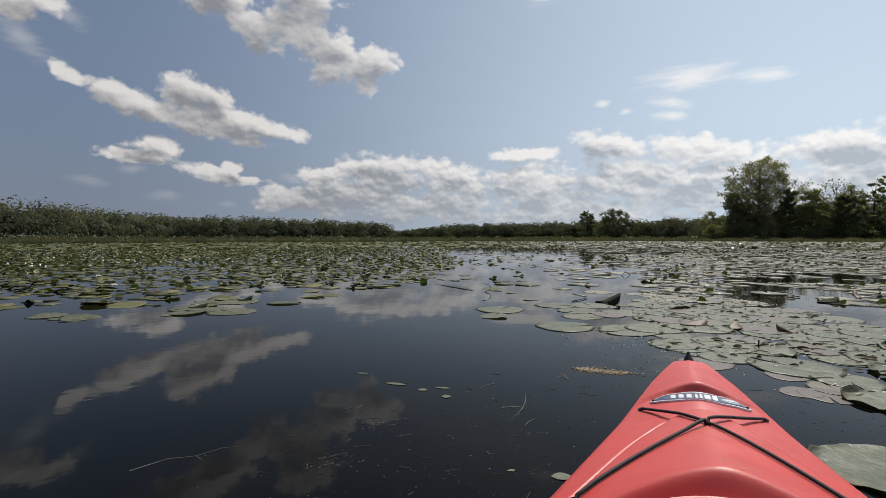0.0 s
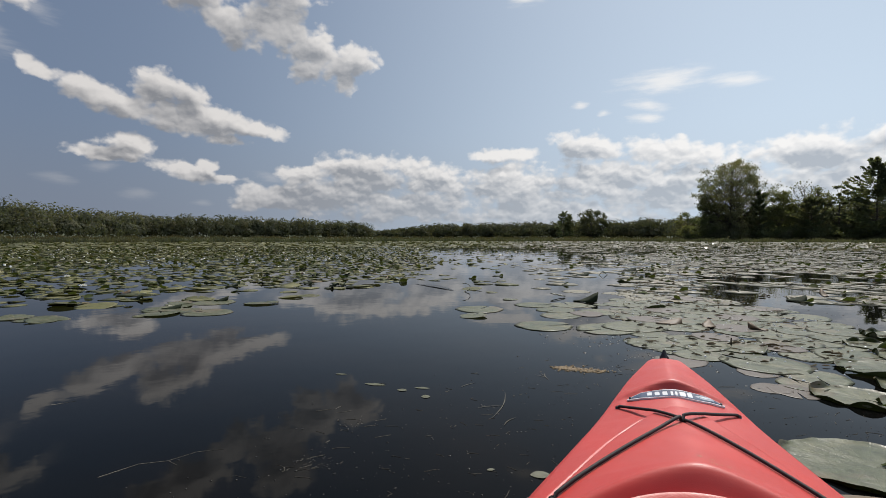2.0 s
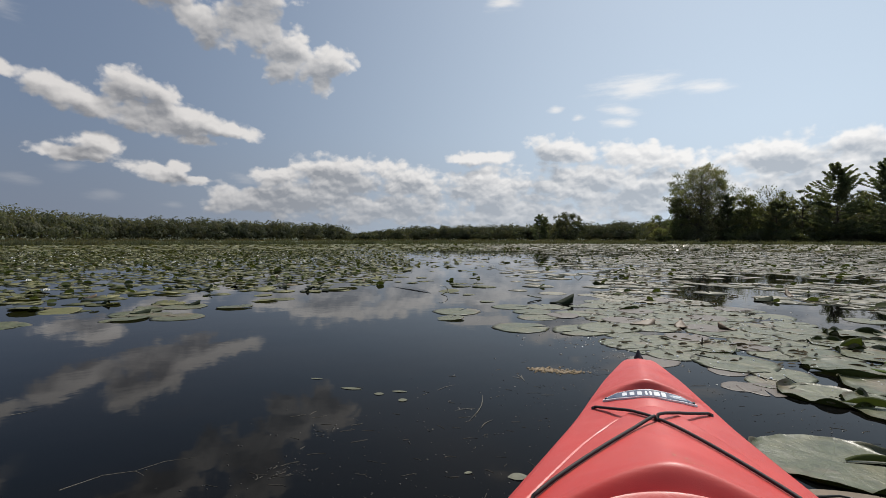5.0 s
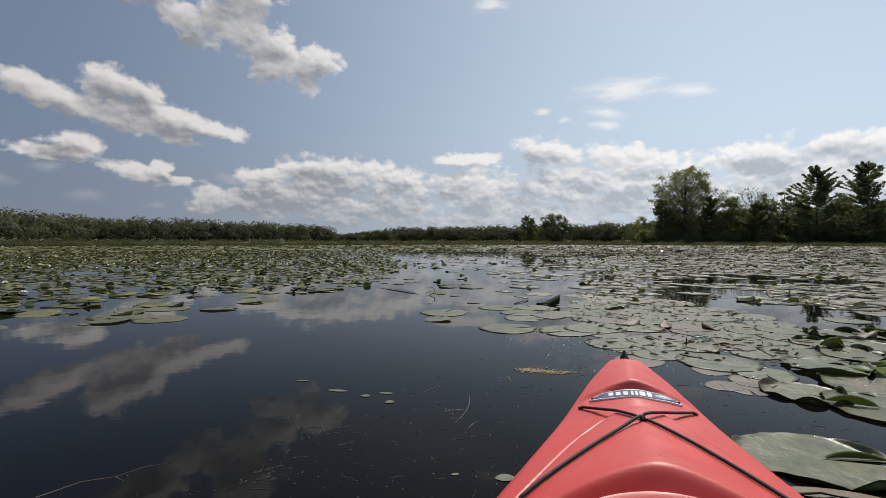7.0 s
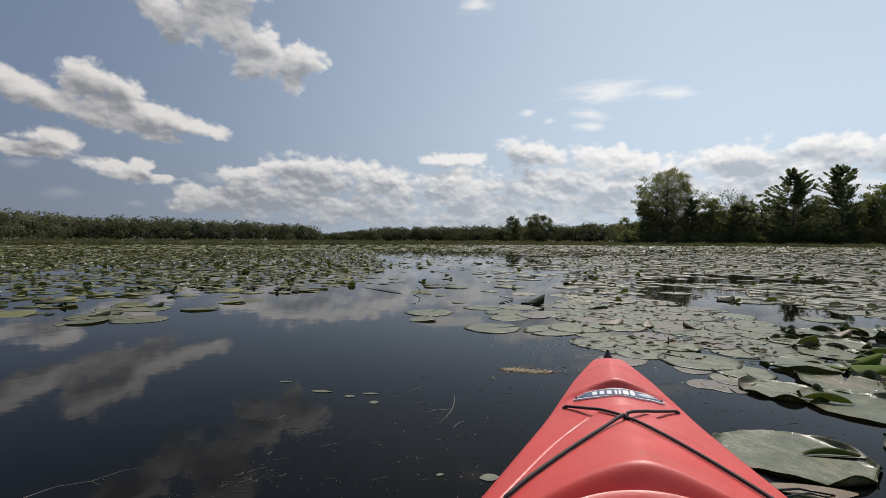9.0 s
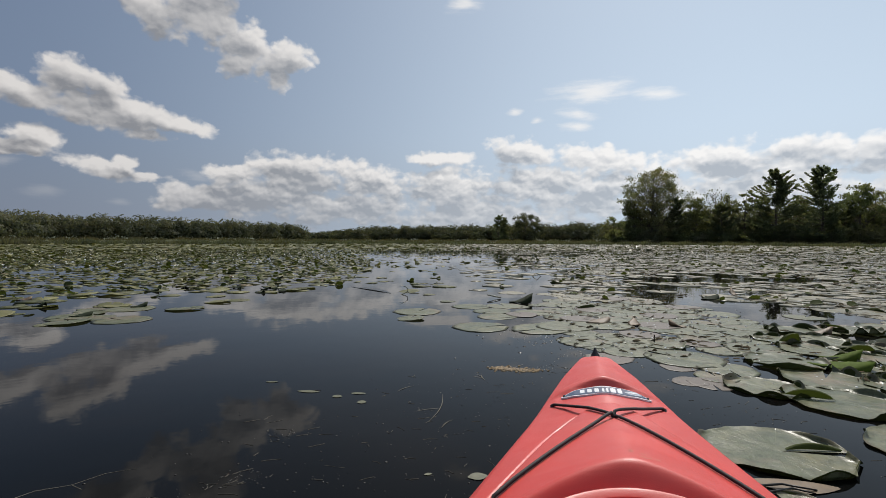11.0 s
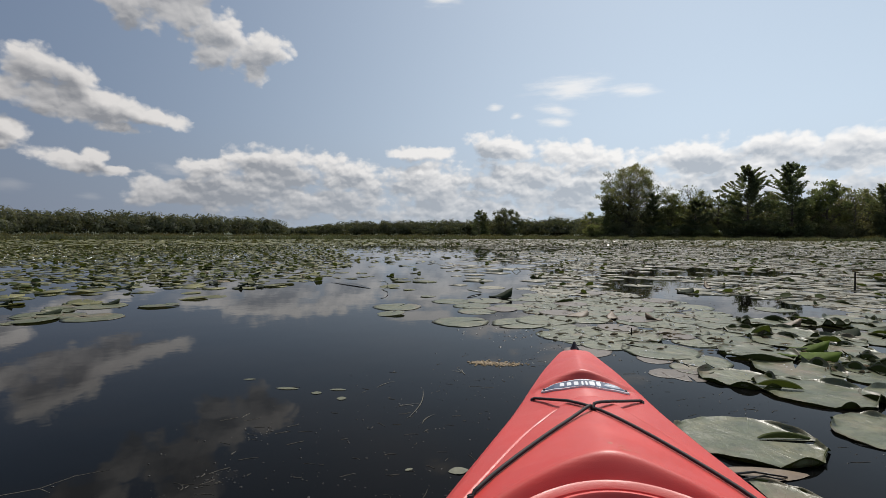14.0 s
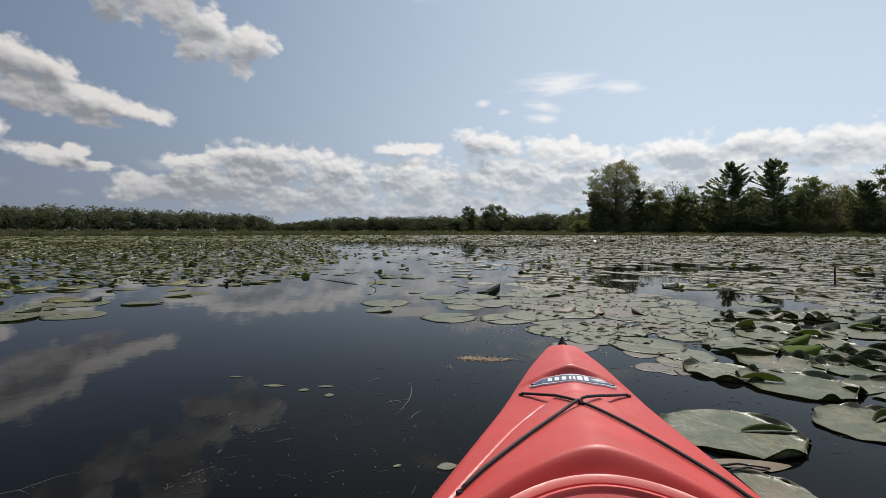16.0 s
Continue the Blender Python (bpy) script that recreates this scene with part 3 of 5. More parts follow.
    for x in (-0.102, 0.102):
        v, f = tube([on_deck(x, 0.424, 0.003), on_deck(x, 0.424, 0.0085)], [0.0032, 0.0026], 10)
        link_mesh("rivet", v, f, BLACK, badge)

    # bungee cords: crossing over the panel
    def cord(a, b, cross_lift):
        pts = []
        for i in range(41):
            k = i / 40
            x, s = a[0] + (b[0] - a[0]) * k, a[1] + (b[1] - a[1]) * k
            pts.append((x, s))
        # a taut cord rests on the upper hull of the deck below it
        zs = np.array([on_deck(x, s, 0.005)[2] for x, s in pts])
        d = np.linspace(0, 1, 41)
        top = zs.copy()
        for i in range(41):
            for j in range(i + 1, 41):
                line = zs[i] + (zs[j] - zs[i]) * (d[i:j + 1] - d[i]) / (d[j] - d[i])
                top[i:j + 1] = np.maximum(top[i:j + 1], line)
        top[0] -= 0.012
        top[-1] -= 0.012
        return tube([(x, -s, z + cross_lift * math.exp(-((s - 0.655) / 0.05) ** 2)) for (x, s), z in zip(pts, top)], [0.0034] * 41, 8)
    for sx, lift in ((1, 0.0), (-1, 0.007)):
        v1, f1 = cord((-0.131 * sx, 0.466), (0.0, 0.660), lift)
        v2, f2 = cord((0.0, 0.660), (0.214 * sx, 0.972), lift)
        v, f = join([(v1, f1), (v2, f2)])
        link_mesh("bungee_cord", v, f, CORD, boat, smooth=True, label="black braided bungee cord")
    for x, s in ((-0.131, 0.466), (0.131, 0.466), (-0.214, 0.972), (0.214, 0.972)):
        v, f = tube([on_deck(x, s, -0.004), on_deck(x, s, 0.003), on_deck(x, s, 0.0045)], [0.006, 0.006, 0.004], 12)
        link_mesh("cord_eyelet", v, f, BLACK, boat, smooth=True)
    # carry toggle loop at the bow
    zt = 0.308
    v, f = join([tube([(0.012 * math.cos(a), 0.004, zt - 0.006 + 0.012 * math.sin(a)) for a in np.linspace(0, math.pi, 9)], [0.004] * 9, 8),
                 tube([(0, 0.004, zt - 0.006), (0, 0.004, zt + 0.006), (0.001, 0.006, zt + 0.016), (0.001, 0.008, zt + 0.024)], [0.011, 0.010, 0.007, 0.0025], 9)])
    link_mesh("bow_toggle", v, f, BLACK, boat, smooth=True, label="black carry-loop knot at the bow")
    # pale scuffs on the centre panel
    rnd = random.Random(4)
    for cx, cs in ((0.012, 0.905), (-0.022, 0.69), (-0.035, 0.70), (0.03, 0.925)):
        pieces = []
        for i in range(5):
            x, s = cx + rnd.uniform(-0.012, 0.012), cs + rnd.uniform(-0.006, 0.006)
            l = rnd.uniform(0.002, 0.008)
            q = [on_deck(x - l, s, 0.0006), on_deck(x, s + 0.0012, 0.0006), on_deck(x + l, s + 0.0005, 0.0006), on_deck(x, s - 0.0012, 0.0006)]
            pieces.append((q, [(0, 1, 2, 3)]))
        v, f = join(pieces)
        link_mesh("scuff", v, f, SCUFF, boat, label="pale worn scuff marks")


SCUFF = material("pale scuff", plain((0.66, 0.36, 0.22), 0.6, 90, 0.3))
kayak()

# ---------------------------------------------------------------- lily pads


def pad_shape(rnd, rings, seg, dish=0.0, wave=0.012, fold=0.0, curl=0.0, thick=True, calm=0.35):
    """A round floating leaf of radius 1 with its cleft on +x: dish turns the rim up in a row of lens-shaped scallops
    (calm: the share that stays flat), wave ripples it, fold lifts one half along the cleft, curl rolls part of the rim
    upward. Vertices, faces, and how many of the last faces are the outside of the rim."""
    ph = [rnd.uniform(0, 6.28) for _ in range(4)]
    cleft = rnd.uniform(0.05, 0.12)
    oval = rnd.uniform(0.88, 1.0)
    curl_at = rnd.uniform(0.8, 5.4)
    cuts, heights = [cleft], []
    while cuts[-1] < 2 * math.pi - cleft:
        cuts.append(cuts[-1] + rnd.uniform(0.3, 0.95))
        heights.append(0.12 if rnd.random() < calm else rnd.uniform(0.5, 1.25))

    def scallop(a):
        i = max(k for k in range(len(heights)) if cuts[k] <= a + 1e-6)
        u = (a - cuts[i]) / (cuts[i + 1] - cuts[i])
        return heights[i] * math.sin(math.pi * min(1.0, max(0.0, u))) ** 0.75

    verts, faces = [(0.06, 0, 0)], []
    radii = [(i / rings) ** 0.6 for i in range(1, rings + 1)]
    if dish > 0.05:
        radii = radii[:-2] + [0.90, 0.945, 0.975, 1.0]
    rings = len(radii)
    for r in radii:
        for k in range(seg + 1):
            a = cleft + (2 * math.pi - 2 * cleft) * k / seg
            rr = r * (1 + 0.04 * math.sin(3 * a + ph[0]) + 0.02 * math.sin(8 * a + ph[1]) + 0.012 * math.sin(17 * a + ph[2]))
            x, y = rr * math.cos(a), rr * math.sin(a) * oval
            z = wave * r * r * (math.sin(5 * a + ph[3]) + 0.6 * math.sin(9 * a + ph[1]))
            z += 0.012 * math.cos(7 * a) * r * (1 - r)
            if dish:
                edge = sm(0.90, 1.0, r) if dish > 0.05 else sm(0.84, 1.0, r)
                h = scallop(a) * edge
                z += dish * (0.06 * edge + h)
                shrink = 1 - 0.6 * dish * h
                x, y = x * shrink, y * shrink
            if fold and y > 0:
                z, y = z + y * math.sin(fold), y * math.cos(fold)
            if curl:
                d = abs((a - curl_at + math.pi) % (2 * math.pi) - math.pi)
                c = curl * max(0, 1 - (d / 0.6) ** 2) * sm(0.6, 1.0, r)
                z += c
                x, y = x * (1 - 0.6 * c), y * (1 - 0.6 * c)
            verts.append((x, y, float(z)))
    n = seg + 1
    for k in range(seg):
        faces.append((0, 1 + k, 2 + k))
    for i in range(rings - 1):
        for k in range(seg):
            a, b = 1 + i * n + k, 1 + (i + 1) * n + k
            faces.append((a, b, b + 1, a + 1))
    if thick:
        o = len(verts)
        e = 1 + (rings - 1) * n
        low = 0.955 if dish > 0.05 else 0.985
        verts += [(verts[e + k][0] * low, verts[e + k][1] * low, -0.004 if dish else verts[e + k][2] - 0.010) for k in range(n)]
        faces += [(e + k, o + k, o + k + 1, e + k + 1) for k in range(seg)]
    return verts, faces, seg if thick else 0


rnd = random.Random(11)
FLAT = [pad_shape(rnd, 4, 40, dish=rnd.choice([0.006, 0.010, 0.020]), wave=0.0025, calm=0.6) for _ in range(9)]
DISH = [pad_shape(rnd, 6, 72, dish=rnd.uniform(0.09, 0.13), wave=0.0025, calm=0.4) for _ in range(7)]
CURLED = [pad_shape(rnd, 5, 26, dish=0.06, wave=0.02, curl=rnd.uniform(0.08, 0.20)) for _ in range(6)]
FOLDED = [pad_shape(rnd, 4, 24, wave=0.03, fold=radians(a)) for a in (20, 32, 45, 60)]


def meshes(name, shapes, mat):
    out = []
    for v, f, rim in shapes:
        me = bpy.data.meshes.new(name)
        me.from_pydata(v, [], f)
        me.polygons.foreach_set("use_smooth", [True] * len(me.polygons))
        me.materials.append(mat)
        me.materials.append(PAD_UNDER_SHADED)
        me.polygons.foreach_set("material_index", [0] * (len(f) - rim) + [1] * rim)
        out.append(me)
    return out


def split_rim(shape):
    """The upper blade of a leaf, and its upturned rim seen from outside."""
    v, f, seg = shape
    n, o = seg + 1, len(v) - 2 * (seg + 1)
    return (v[:-n], f[:-seg], 0), (v[o:], [tuple(i - o for i in q) for q in f[-seg:]], 0)


FLAT_M = meshes("lily_pad", FLAT, PAD)
DISH_LEAF = meshes("leaf_blade", [split_rim(q)[0] for q in DISH], PAD)
DISH_RIM = meshes("rim", [split_rim(q)[1] for q in DISH], PAD_UNDER_SHADED)
CURL_M, FOLD_M = meshes("lily_pad", CURLED, PAD), meshes("lily_pad", FOLDED, PAD)
LABELS = {"flat": "flat green lily pad floating on the water", "dish": "broad green lily pad with upturned scalloped rim",
          "curl": "green lily pad with part of its rim curled up", "fold": "green lily pad folded up out of the water"}


def pad(kind, variant, x, y, r, turn, tilt=0.0, tilt_dir=0.0, z=0.0022, height=1.0):
    if kind == "dish":
        ob = new("lily_pad")
        for name, me in (("leaf_blade", DISH_LEAF), ("rim", DISH_RIM)):
            new(name, me[variant % len(me)]).parent = ob
    else:
        me = {"flat": FLAT_M, "curl": CURL_M, "fold": FOLD_M}[kind]
        ob = new("lily_pad", me[variant % len(me)])
    m = pose(x, y, z + abs(r * math.sin(radians(tilt))) * 0.6, 0, 0, tilt_dir) @ pose(0, 0, 0, tilt, 0, 0) @ pose(0, 0, 0, 0, 0, turn - tilt_dir)
    ob.matrix_world = m @ Matrix.Diagonal((r, r, r * height, 1))
    return tagged(ob, LABELS[kind], "lily pad", "lily pads on the pond")


def inside(poly, x, y):
    hit, j = False, len(poly) - 1
    for i in range(len(poly)):
        (xi, yi), (xj, yj) = poly[i], poly[j]
        if (yi > y) != (yj > y) and x < (xj - xi) * (y - yi) / (yj - yi) + xi:
            hit = not hit
        j = i
    return hit


# open water: the pool in front of the boat, and dark leads between the pads
POOL = [(-9, 1.0), (-4.2, 3.3), (-3.54, 3.8), (-3.0, 3.95), (-2.62, 4.2), (-1.9, 4.2), (-1.68, 5.3), (-1.26, 5.8), (-0.39, 7.2), (0.3, 7.6),
        (0.66, 6.4), (0.25, 5.1), (0.33, 4.3), (0.7, 3.6), (1.05, 3.45), (1.39, 3.15), (1.50, 2.80), (1.66, 2.55), (1.85, 2.35), (2.02, 2.15), (2.15, 1.85), (2.3, 1.5), (2.3, 1.1), (2.7, 0.4), (2.6, -4), (-9, -4)]
LEADS = [[(2.85, 10.3), (4.18, 10.3), (6.4, 15.8), (4.36, 15.8)], [(3.16, 5.5), (3.92, 5.5), (6.17, 8.5), (4.97, 8.5)],
         [(8.2, 21.5), (13.7, 21.5), (19.2, 30), (11.4, 30)], [(5.5, 4.9), (6.0, 4.8), (7.1, 5.65), (6.5, 5.8)], [(7.1, 5.3), (7.6, 5.2), (9.1, 6.2), (8.5, 6.3)]]
SPARSE = [(-0.4, 7.2), (0.2, 4.6), (0.8, 3.5), (1.45, 3.2), (2.0, 4.8), (4.6, 11), (9.0, 30), (0.5, 30), (0.3, 12)]


def cover(x, y):
    """How likely a pad is at this place."""
    r = math.hypot(x, y)
    jx = x + 0.25 * noise.noise(Vector((x, y, 3.1)) * 1.3)
    jy = y + 0.25 * noise.noise(Vector((x, y, 7.7)) * 1.3)
    if r < 14 and inside(POOL, jx, jy):
        return 0.0
    if r < 40 and any(inside(q, jx, jy) for q in LEADS):
        return 0.5 if noise.noise(Vector((x * 0.5, y * 1.6, 2.0))) > -0.1 else 0.05
    az = math.degrees(math.atan2(x, y))
    patch = noise.noise(Vector((x * 0.35, y * 0.22, 0))) + 0.5 * noise.noise(Vector((x * 0.9, y * 0.6, 5)))
    if r < 40 and inside(SPARSE, jx, jy):
        return 0.34 if patch > 0.05 else 0.12
    base = (0.86 if r < 9 else 0.96) if az < 8 else 0.94 if r < 8 else 0.82
    if patch < (-0.52 if az < 8 else -0.34):
        base *= 0.25
    return base


# hand-placed nearest pads: kind, variant, x, y, radius, cleft turn, tilt, tilt bearing, lift, rim height
NEAR = [("dish", 0, 1.366, 1.396, 0.238, -18, 0, 0, 0.002, 0.85), ("dish", 1, 1.10, 1.02, 0.16, 80, 0, 0, 0.002, 0.5), ("dish", 2, 1.905, 2.010, 0.185, 300, 0, 0, 0.002, 1.6),
        ("dish", 3, 2.079, 1.767, 0.245, 140, 0.4, 20, 0.004, 1.6), ("dish", 4, 2.330, 2.087, 0.225, 40, 0.6, 0, 0.003, 1.5)]
NEAR2 = [("dish", 5, 1.915, 1.335, 0.200, 10, 0.5, 0, 0.002, 1.5), ("dish", 6, 2.40, 1.60, 0.185, 190, 0, 0, 0.003, 1.6), ("dish", 0, 2.573, 1.891, 0.180, 95, 1, 10, 0.002, 1.5),
         ("dish", 2, 2.888, 2.668, 0.225, 100, 0.5, 0, 0.002, 1.4), ("dish", 3, 3.014, 2.396, 0.200, 230, 1, 0, 0.003, 1.1), ("dish", 1, 3.06, 2.08, 0.200, 150, 0.8, 0, 0.002, 1.1),
         ("dish", 4, 3.56, 2.57, 0.235, 20, 0.8, 0, 0.002, 1.1)]
LEFT = [("flat", 1, -1.993, 4.531, 0.225, 150, 0, 0), ("flat", 2, -2.237, 5.238, 0.23, 80, 0, 0), ("curl", 1, -2.45, 4.95, 0.13, 20, 0, 0),
        ("flat", 4, 0.550, 4.665, 0.235, 60, 0, 0), ("flat", 5, 0.959, 3.771, 0.23, 10, 0, 0), ("flat", 7, 1.283, 4.598, 0.20, 220, 0, 0)]
MID = [("flat", 6, 1.40, 3.62, 0.24, 200, 0, 0), ("flat", 0, 1.66, 3.72, 0.26, 30, 0, 0), ("flat", 8, 1.989, 3.732, 0.25, 300, 0, 0), ("flat", 3, 1.900, 2.588, 0.23, 120, 0, 0),
       ("flat", 2, 1.975, 2.322, 0.155, 250, 0, 0), ("flat", 4, 1.650, 2.792, 0.15, 90, 0, 0), ("flat", 1, 1.15, 4.95, 0.2, 0, 0, 0)]
placed = [(1.77, 5.2, 0.24), (1.58, 5.58, 0.2), (0.55, 6.17, 0.15)]


def lush_from(r):
    """The bearing from which the pads stand crowded, with raised rims."""
    return 44.0 + 3.2 * max(0.0, r - 4.1)


# crowded pads with raised rims beyond the near pool
rnd = random.Random(33)
LUSH = []
for i in range(14):
    for j in range(14):
        x, y = 1.75 + (i + rnd.uniform(-0.3, 0.3)) * 0.30, 1.15 + (j + rnd.uniform(-0.3, 0.3)) * 0.30
        az = math.degrees(math.atan2(x, y))
        if az < lush_from(math.hypot(x, y)) or az > 66 or math.hypot(x, y) > 5.3 or (x < 2.15 and y < 2.3) or inside(POOL, x, y):
            continue
        if any((x - q[2]) ** 2 + (y - q[3]) ** 2 < (q[4] + 0.07) ** 2 for q in NEAR + NEAR2 + MID):
            continue
        u = rnd.random()
        LUSH.append(("dish" if u < 0.85 else "curl", rnd.randrange(8), x, y, rnd.uniform(0.16, 0.235), rnd.uniform(0, 360), rnd.gauss(0.8, 1), rnd.uniform(-40, 40), rnd.uniform(0.002, 0.010), rnd.uniform(1.0, 1.5)))
lush_pads = []
for row in LUSH:
    lush_pads.append((pad(*row), row))
    placed.append((row[2], row[3], row[4]))
near_pads = []
for row in NEAR + NEAR2 + LEFT + MID:
    near_pads.append(pad(*row))
    placed.append((row[2], row[3], row[4]))


def cleft_flap(owner):
    """The edge of the cleft, curled up and back over the leaf."""
    v, f = [], []
    for i in range(11):
        t = i / 10
        x, h = 0.16 + 0.78 * t, math.sin(math.pi * min(1, t * 1.05)) ** 0.7
        for y, z in ((0.030, 0.004), (0.030, 0.045), (0.045, 0.085), (0.065, 0.10), (0.085, 0.085)):
            v.append((x, y + 0.10 * t + 0.02 * math.sin(5 * t), 0.012 + z * h))
    for i in range(10):
        for k in range(4):
            a = i * 5 + k
            f.append((a, a + 1, a + 6, a + 5))
    link_mesh("cleft_flap", v, f, PAD_UNDER_SHADED, owner, smooth=True, label="shaded dark green curled-up edge of the cleft")


for i in (0, 3, 5):
    cleft_flap(near_pads[i])


def curled_edge(owner, row, rnd, spread=55):
    """A stretch of the rim rolled up and inward, showing the shaded dark underside."""
    at = math.atan2(row[3], row[2]) - radians(row[5]) + radians(rnd.uniform(-spread, spread))
    span, high = rnd.uniform(0.7, 1.4), rnd.uniform(0.10, 0.24)
    v, f = [], []
    for i in range(13):
        t = i / 12
        h = math.sin(math.pi * t) ** 0.8 * (1 + 0.15 * math.sin(9 * t))
        a = at + (t - 0.5) * span
        for rad, z in ((0.97, 0.03), (0.96 - 0.02 * h, 0.04 + 0.55 * high * h), (0.93 - 0.14 * h, 0.04 + 0.95 * high * h), (0.92 - 0.26 * h, 0.04 + high * h)):
            v.append((rad * math.cos(a), rad * math.sin(a) * 0.94, z))
    for i in range(12):
        for k in range(3):
            q = i * 4 + k
            f.append((q, q + 1, q + 5, q + 4))
    link_mesh("curled_edge", v, f, PAD_UNDER_SHADED, owner, smooth=True, label="shaded dark green underside of a curled leaf edge")


rnd = random.Random(58)
for owner, row in lush_pads + [(near_pads[i], (NEAR + NEAR2)[i]) for i in range(3, 12)]:
    if row[0] == "dish":
        for _ in range(rnd.choice((0, 0, 1))):
            curled_edge(owner, row, rnd)


def scatter():
    rnd = random.Random(21)
    things, field_near, field_far = [], [], []
    # near to middle: jittered grid, closer on the crowded side
    step = 0.235
    for i in range(-170, 250):
        for j in range(-2, 170):
            x, y = (i + rnd.uniform(-0.45, 0.45)) * step, (j + rnd.uniform(-0.45, 0.45)) * step
            r = math.hypot(x, y)
            az = math.degrees(math.atan2(x, y))
            if r > 34 or r < 1.2 or az < -62 or az > 78 or rnd.random() > cover(x, y):
                continue
            if any((x - a) ** 2 + (y - b) ** 2 < (c * 0.9 + 0.03) ** 2 for a, b, c in placed):
                continue
            right = az > 14
            if not right and r < 7.5 and rnd.random() < 0.55:
                continue
            if right and rnd.random() > 0.86:
                continue
            size = (rnd.uniform(0.14, 0.24) if r < 9 else rnd.uniform(0.11, 0.21)) if right else rnd.uniform(0.11, 0.20) if r < 7.5 else rnd.uniform(0.065, 0.125)
            if rnd.random() < 0.2:
                size *= 0.6
            u = rnd.random()
            lush = x > 1.9 and r < 5.5 and az > lush_from(r)
            if lush:
                kind = "dish" if u < 0.8 else "curl"
            elif right:
                kind = "flat" if u < 0.985 or r > 9 else "curl"
            else:
                kind = "flat" if u < 0.74 or r < 7.6 else "curl" if u < 0.95 else "fold"
            tilt = rnd.gauss(0, (0.25 if r < 8 else 0.8) if right else 3) if kind != "fold" else rnd.gauss(0, 10)
            item = (kind, rnd.randrange(8), x, y, size * (0.75 if kind == "fold" else 1), rnd.uniform(0, 360), tilt, rnd.uniform(0, 360), rnd.uniform(0.0004, 0.0018))
            field_near.append((r, item))
            if not right and r < 22 and rnd.random() < 0.8:
                # small leaves in the chinks, some on edge
                x2, y2 = x + rnd.uniform(-0.17, 0.17), y + rnd.uniform(-0.17, 0.17)
                if cover(x2, y2) > 0.5:
                    field_near.append((math.hypot(x2, y2), (rnd.choice(("flat", "flat", "flat", "curl")) if r > 7.5 else "flat", rnd.randrange(8), x2, y2, rnd.uniform(0.035, 0.085), rnd.uniform(0, 360), rnd.gauss(0, 5), rnd.uniform(0, 360), 0.003)))
            if right and r < 18 and rnd.random() < 0.75:
                # a lower leaf that fills the chinks
                x2, y2 = x + rnd.uniform(-0.16, 0.16), y + rnd.uniform(-0.16, 0.16)
                if cover(x2, y2) > 0.5 and not any((x2 - a) ** 2 + (y2 - b) ** 2 < (c * 0.9) ** 2 for a, b, c in placed):
                    field_near.append((math.hypot(x2, y2), ("flat", rnd.randrange(8), x2, y2, rnd.uniform(0.08, 0.20), rnd.uniform(0, 360), 0.0, 0.0, 0.0006)))
    field_near.sort(key=lambda q: q[0])
    for r, item in field_near[:200]:
        pad(*item)
    sets = {"flat": FLAT, "curl": CURLED, "dish": DISH, "fold": FOLDED}
    low = [pad_shape(rnd, 1, 9, wave=0.02, thick=False) for _ in range(5)]
    low_fold = [pad_shape(rnd, 1, 8, wave=0.05, fold=radians(a), thick=False) for a in (25, 45, 65)]
    low_dark = [(v, f, len(f)) for v, f, _ in low_fold]
    near_fold = [pad_shape(rnd, 2, 14, wave=0.03, fold=radians(a)) for a in (20, 32, 45, 60)]
    mids = {"flat": [pad_shape(rnd, 1, 20, dish=0.016, wave=0.003, calm=0.55) for _ in range(8)], "curl": [pad_shape(rnd, 3, 12, dish=0.05, wave=0.02, curl=0.22) for _ in range(6)], "dish": [pad_shape(rnd, 3, 24, dish=0.13) for _ in range(5)], "fold": near_fold}
    outer = {"flat": [pad_shape(rnd, 1, 11, dish=0.02, wave=0.006, calm=0.55) for _ in range(8)], "curl": [pad_shape(rnd, 2, 9, dish=0.05, wave=0.02, curl=0.24) for _ in range(6)], "fold": low_fold}
    outer["dish"] = outer["curl"]
    sides = {False: ([], [], [0], []), True: ([], [], [0], [])}

    def add(shape, x, y, size, turn, tilt, tdir, z):
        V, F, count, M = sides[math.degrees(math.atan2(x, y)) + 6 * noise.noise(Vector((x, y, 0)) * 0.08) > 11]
        base = count[0]
        v = np.array(shape[0]) * size
        m = np.array((pose(0, 0, 0, 0, 0, tdir) @ pose(0, 0, 0, tilt, 0, 0) @ pose(0, 0, 0, 0, 0, turn - tdir)).to_3x3())
        v = v @ m.T + np.array([x, y, z + abs(size * math.sin(radians(tilt))) * 0.6])
        V.append(v)
        F.extend([tuple(i + base for i in q) for q in shape[1]])
        M.extend([0] * (len(shape[1]) - shape[2]) + [1] * shape[2])
        count[0] += len(v)

    for r, (kind, var, x, y, size, turn, tilt, tdir, z) in field_near[200:]:
        use = sets if r < 6.5 else mids if r < 15 else outer
        add(use[kind][var % len(use[kind])], x, y, size, turn, tilt, tdir, z)
        if r > 6 and rnd.random() < 0.16:
            # a small dark leaf edge on the pad
            add(low_dark[rnd.randrange(3)], x + rnd.uniform(-0.1, 0.1), y + rnd.uniform(-0.1, 0.1), rnd.uniform(0.03, 0.075), rnd.uniform(0, 360), rnd.gauss(0, 8), rnd.uniform(0, 360), 0.004)
    # far: larger steps, coarser leaves
    r = 34.0
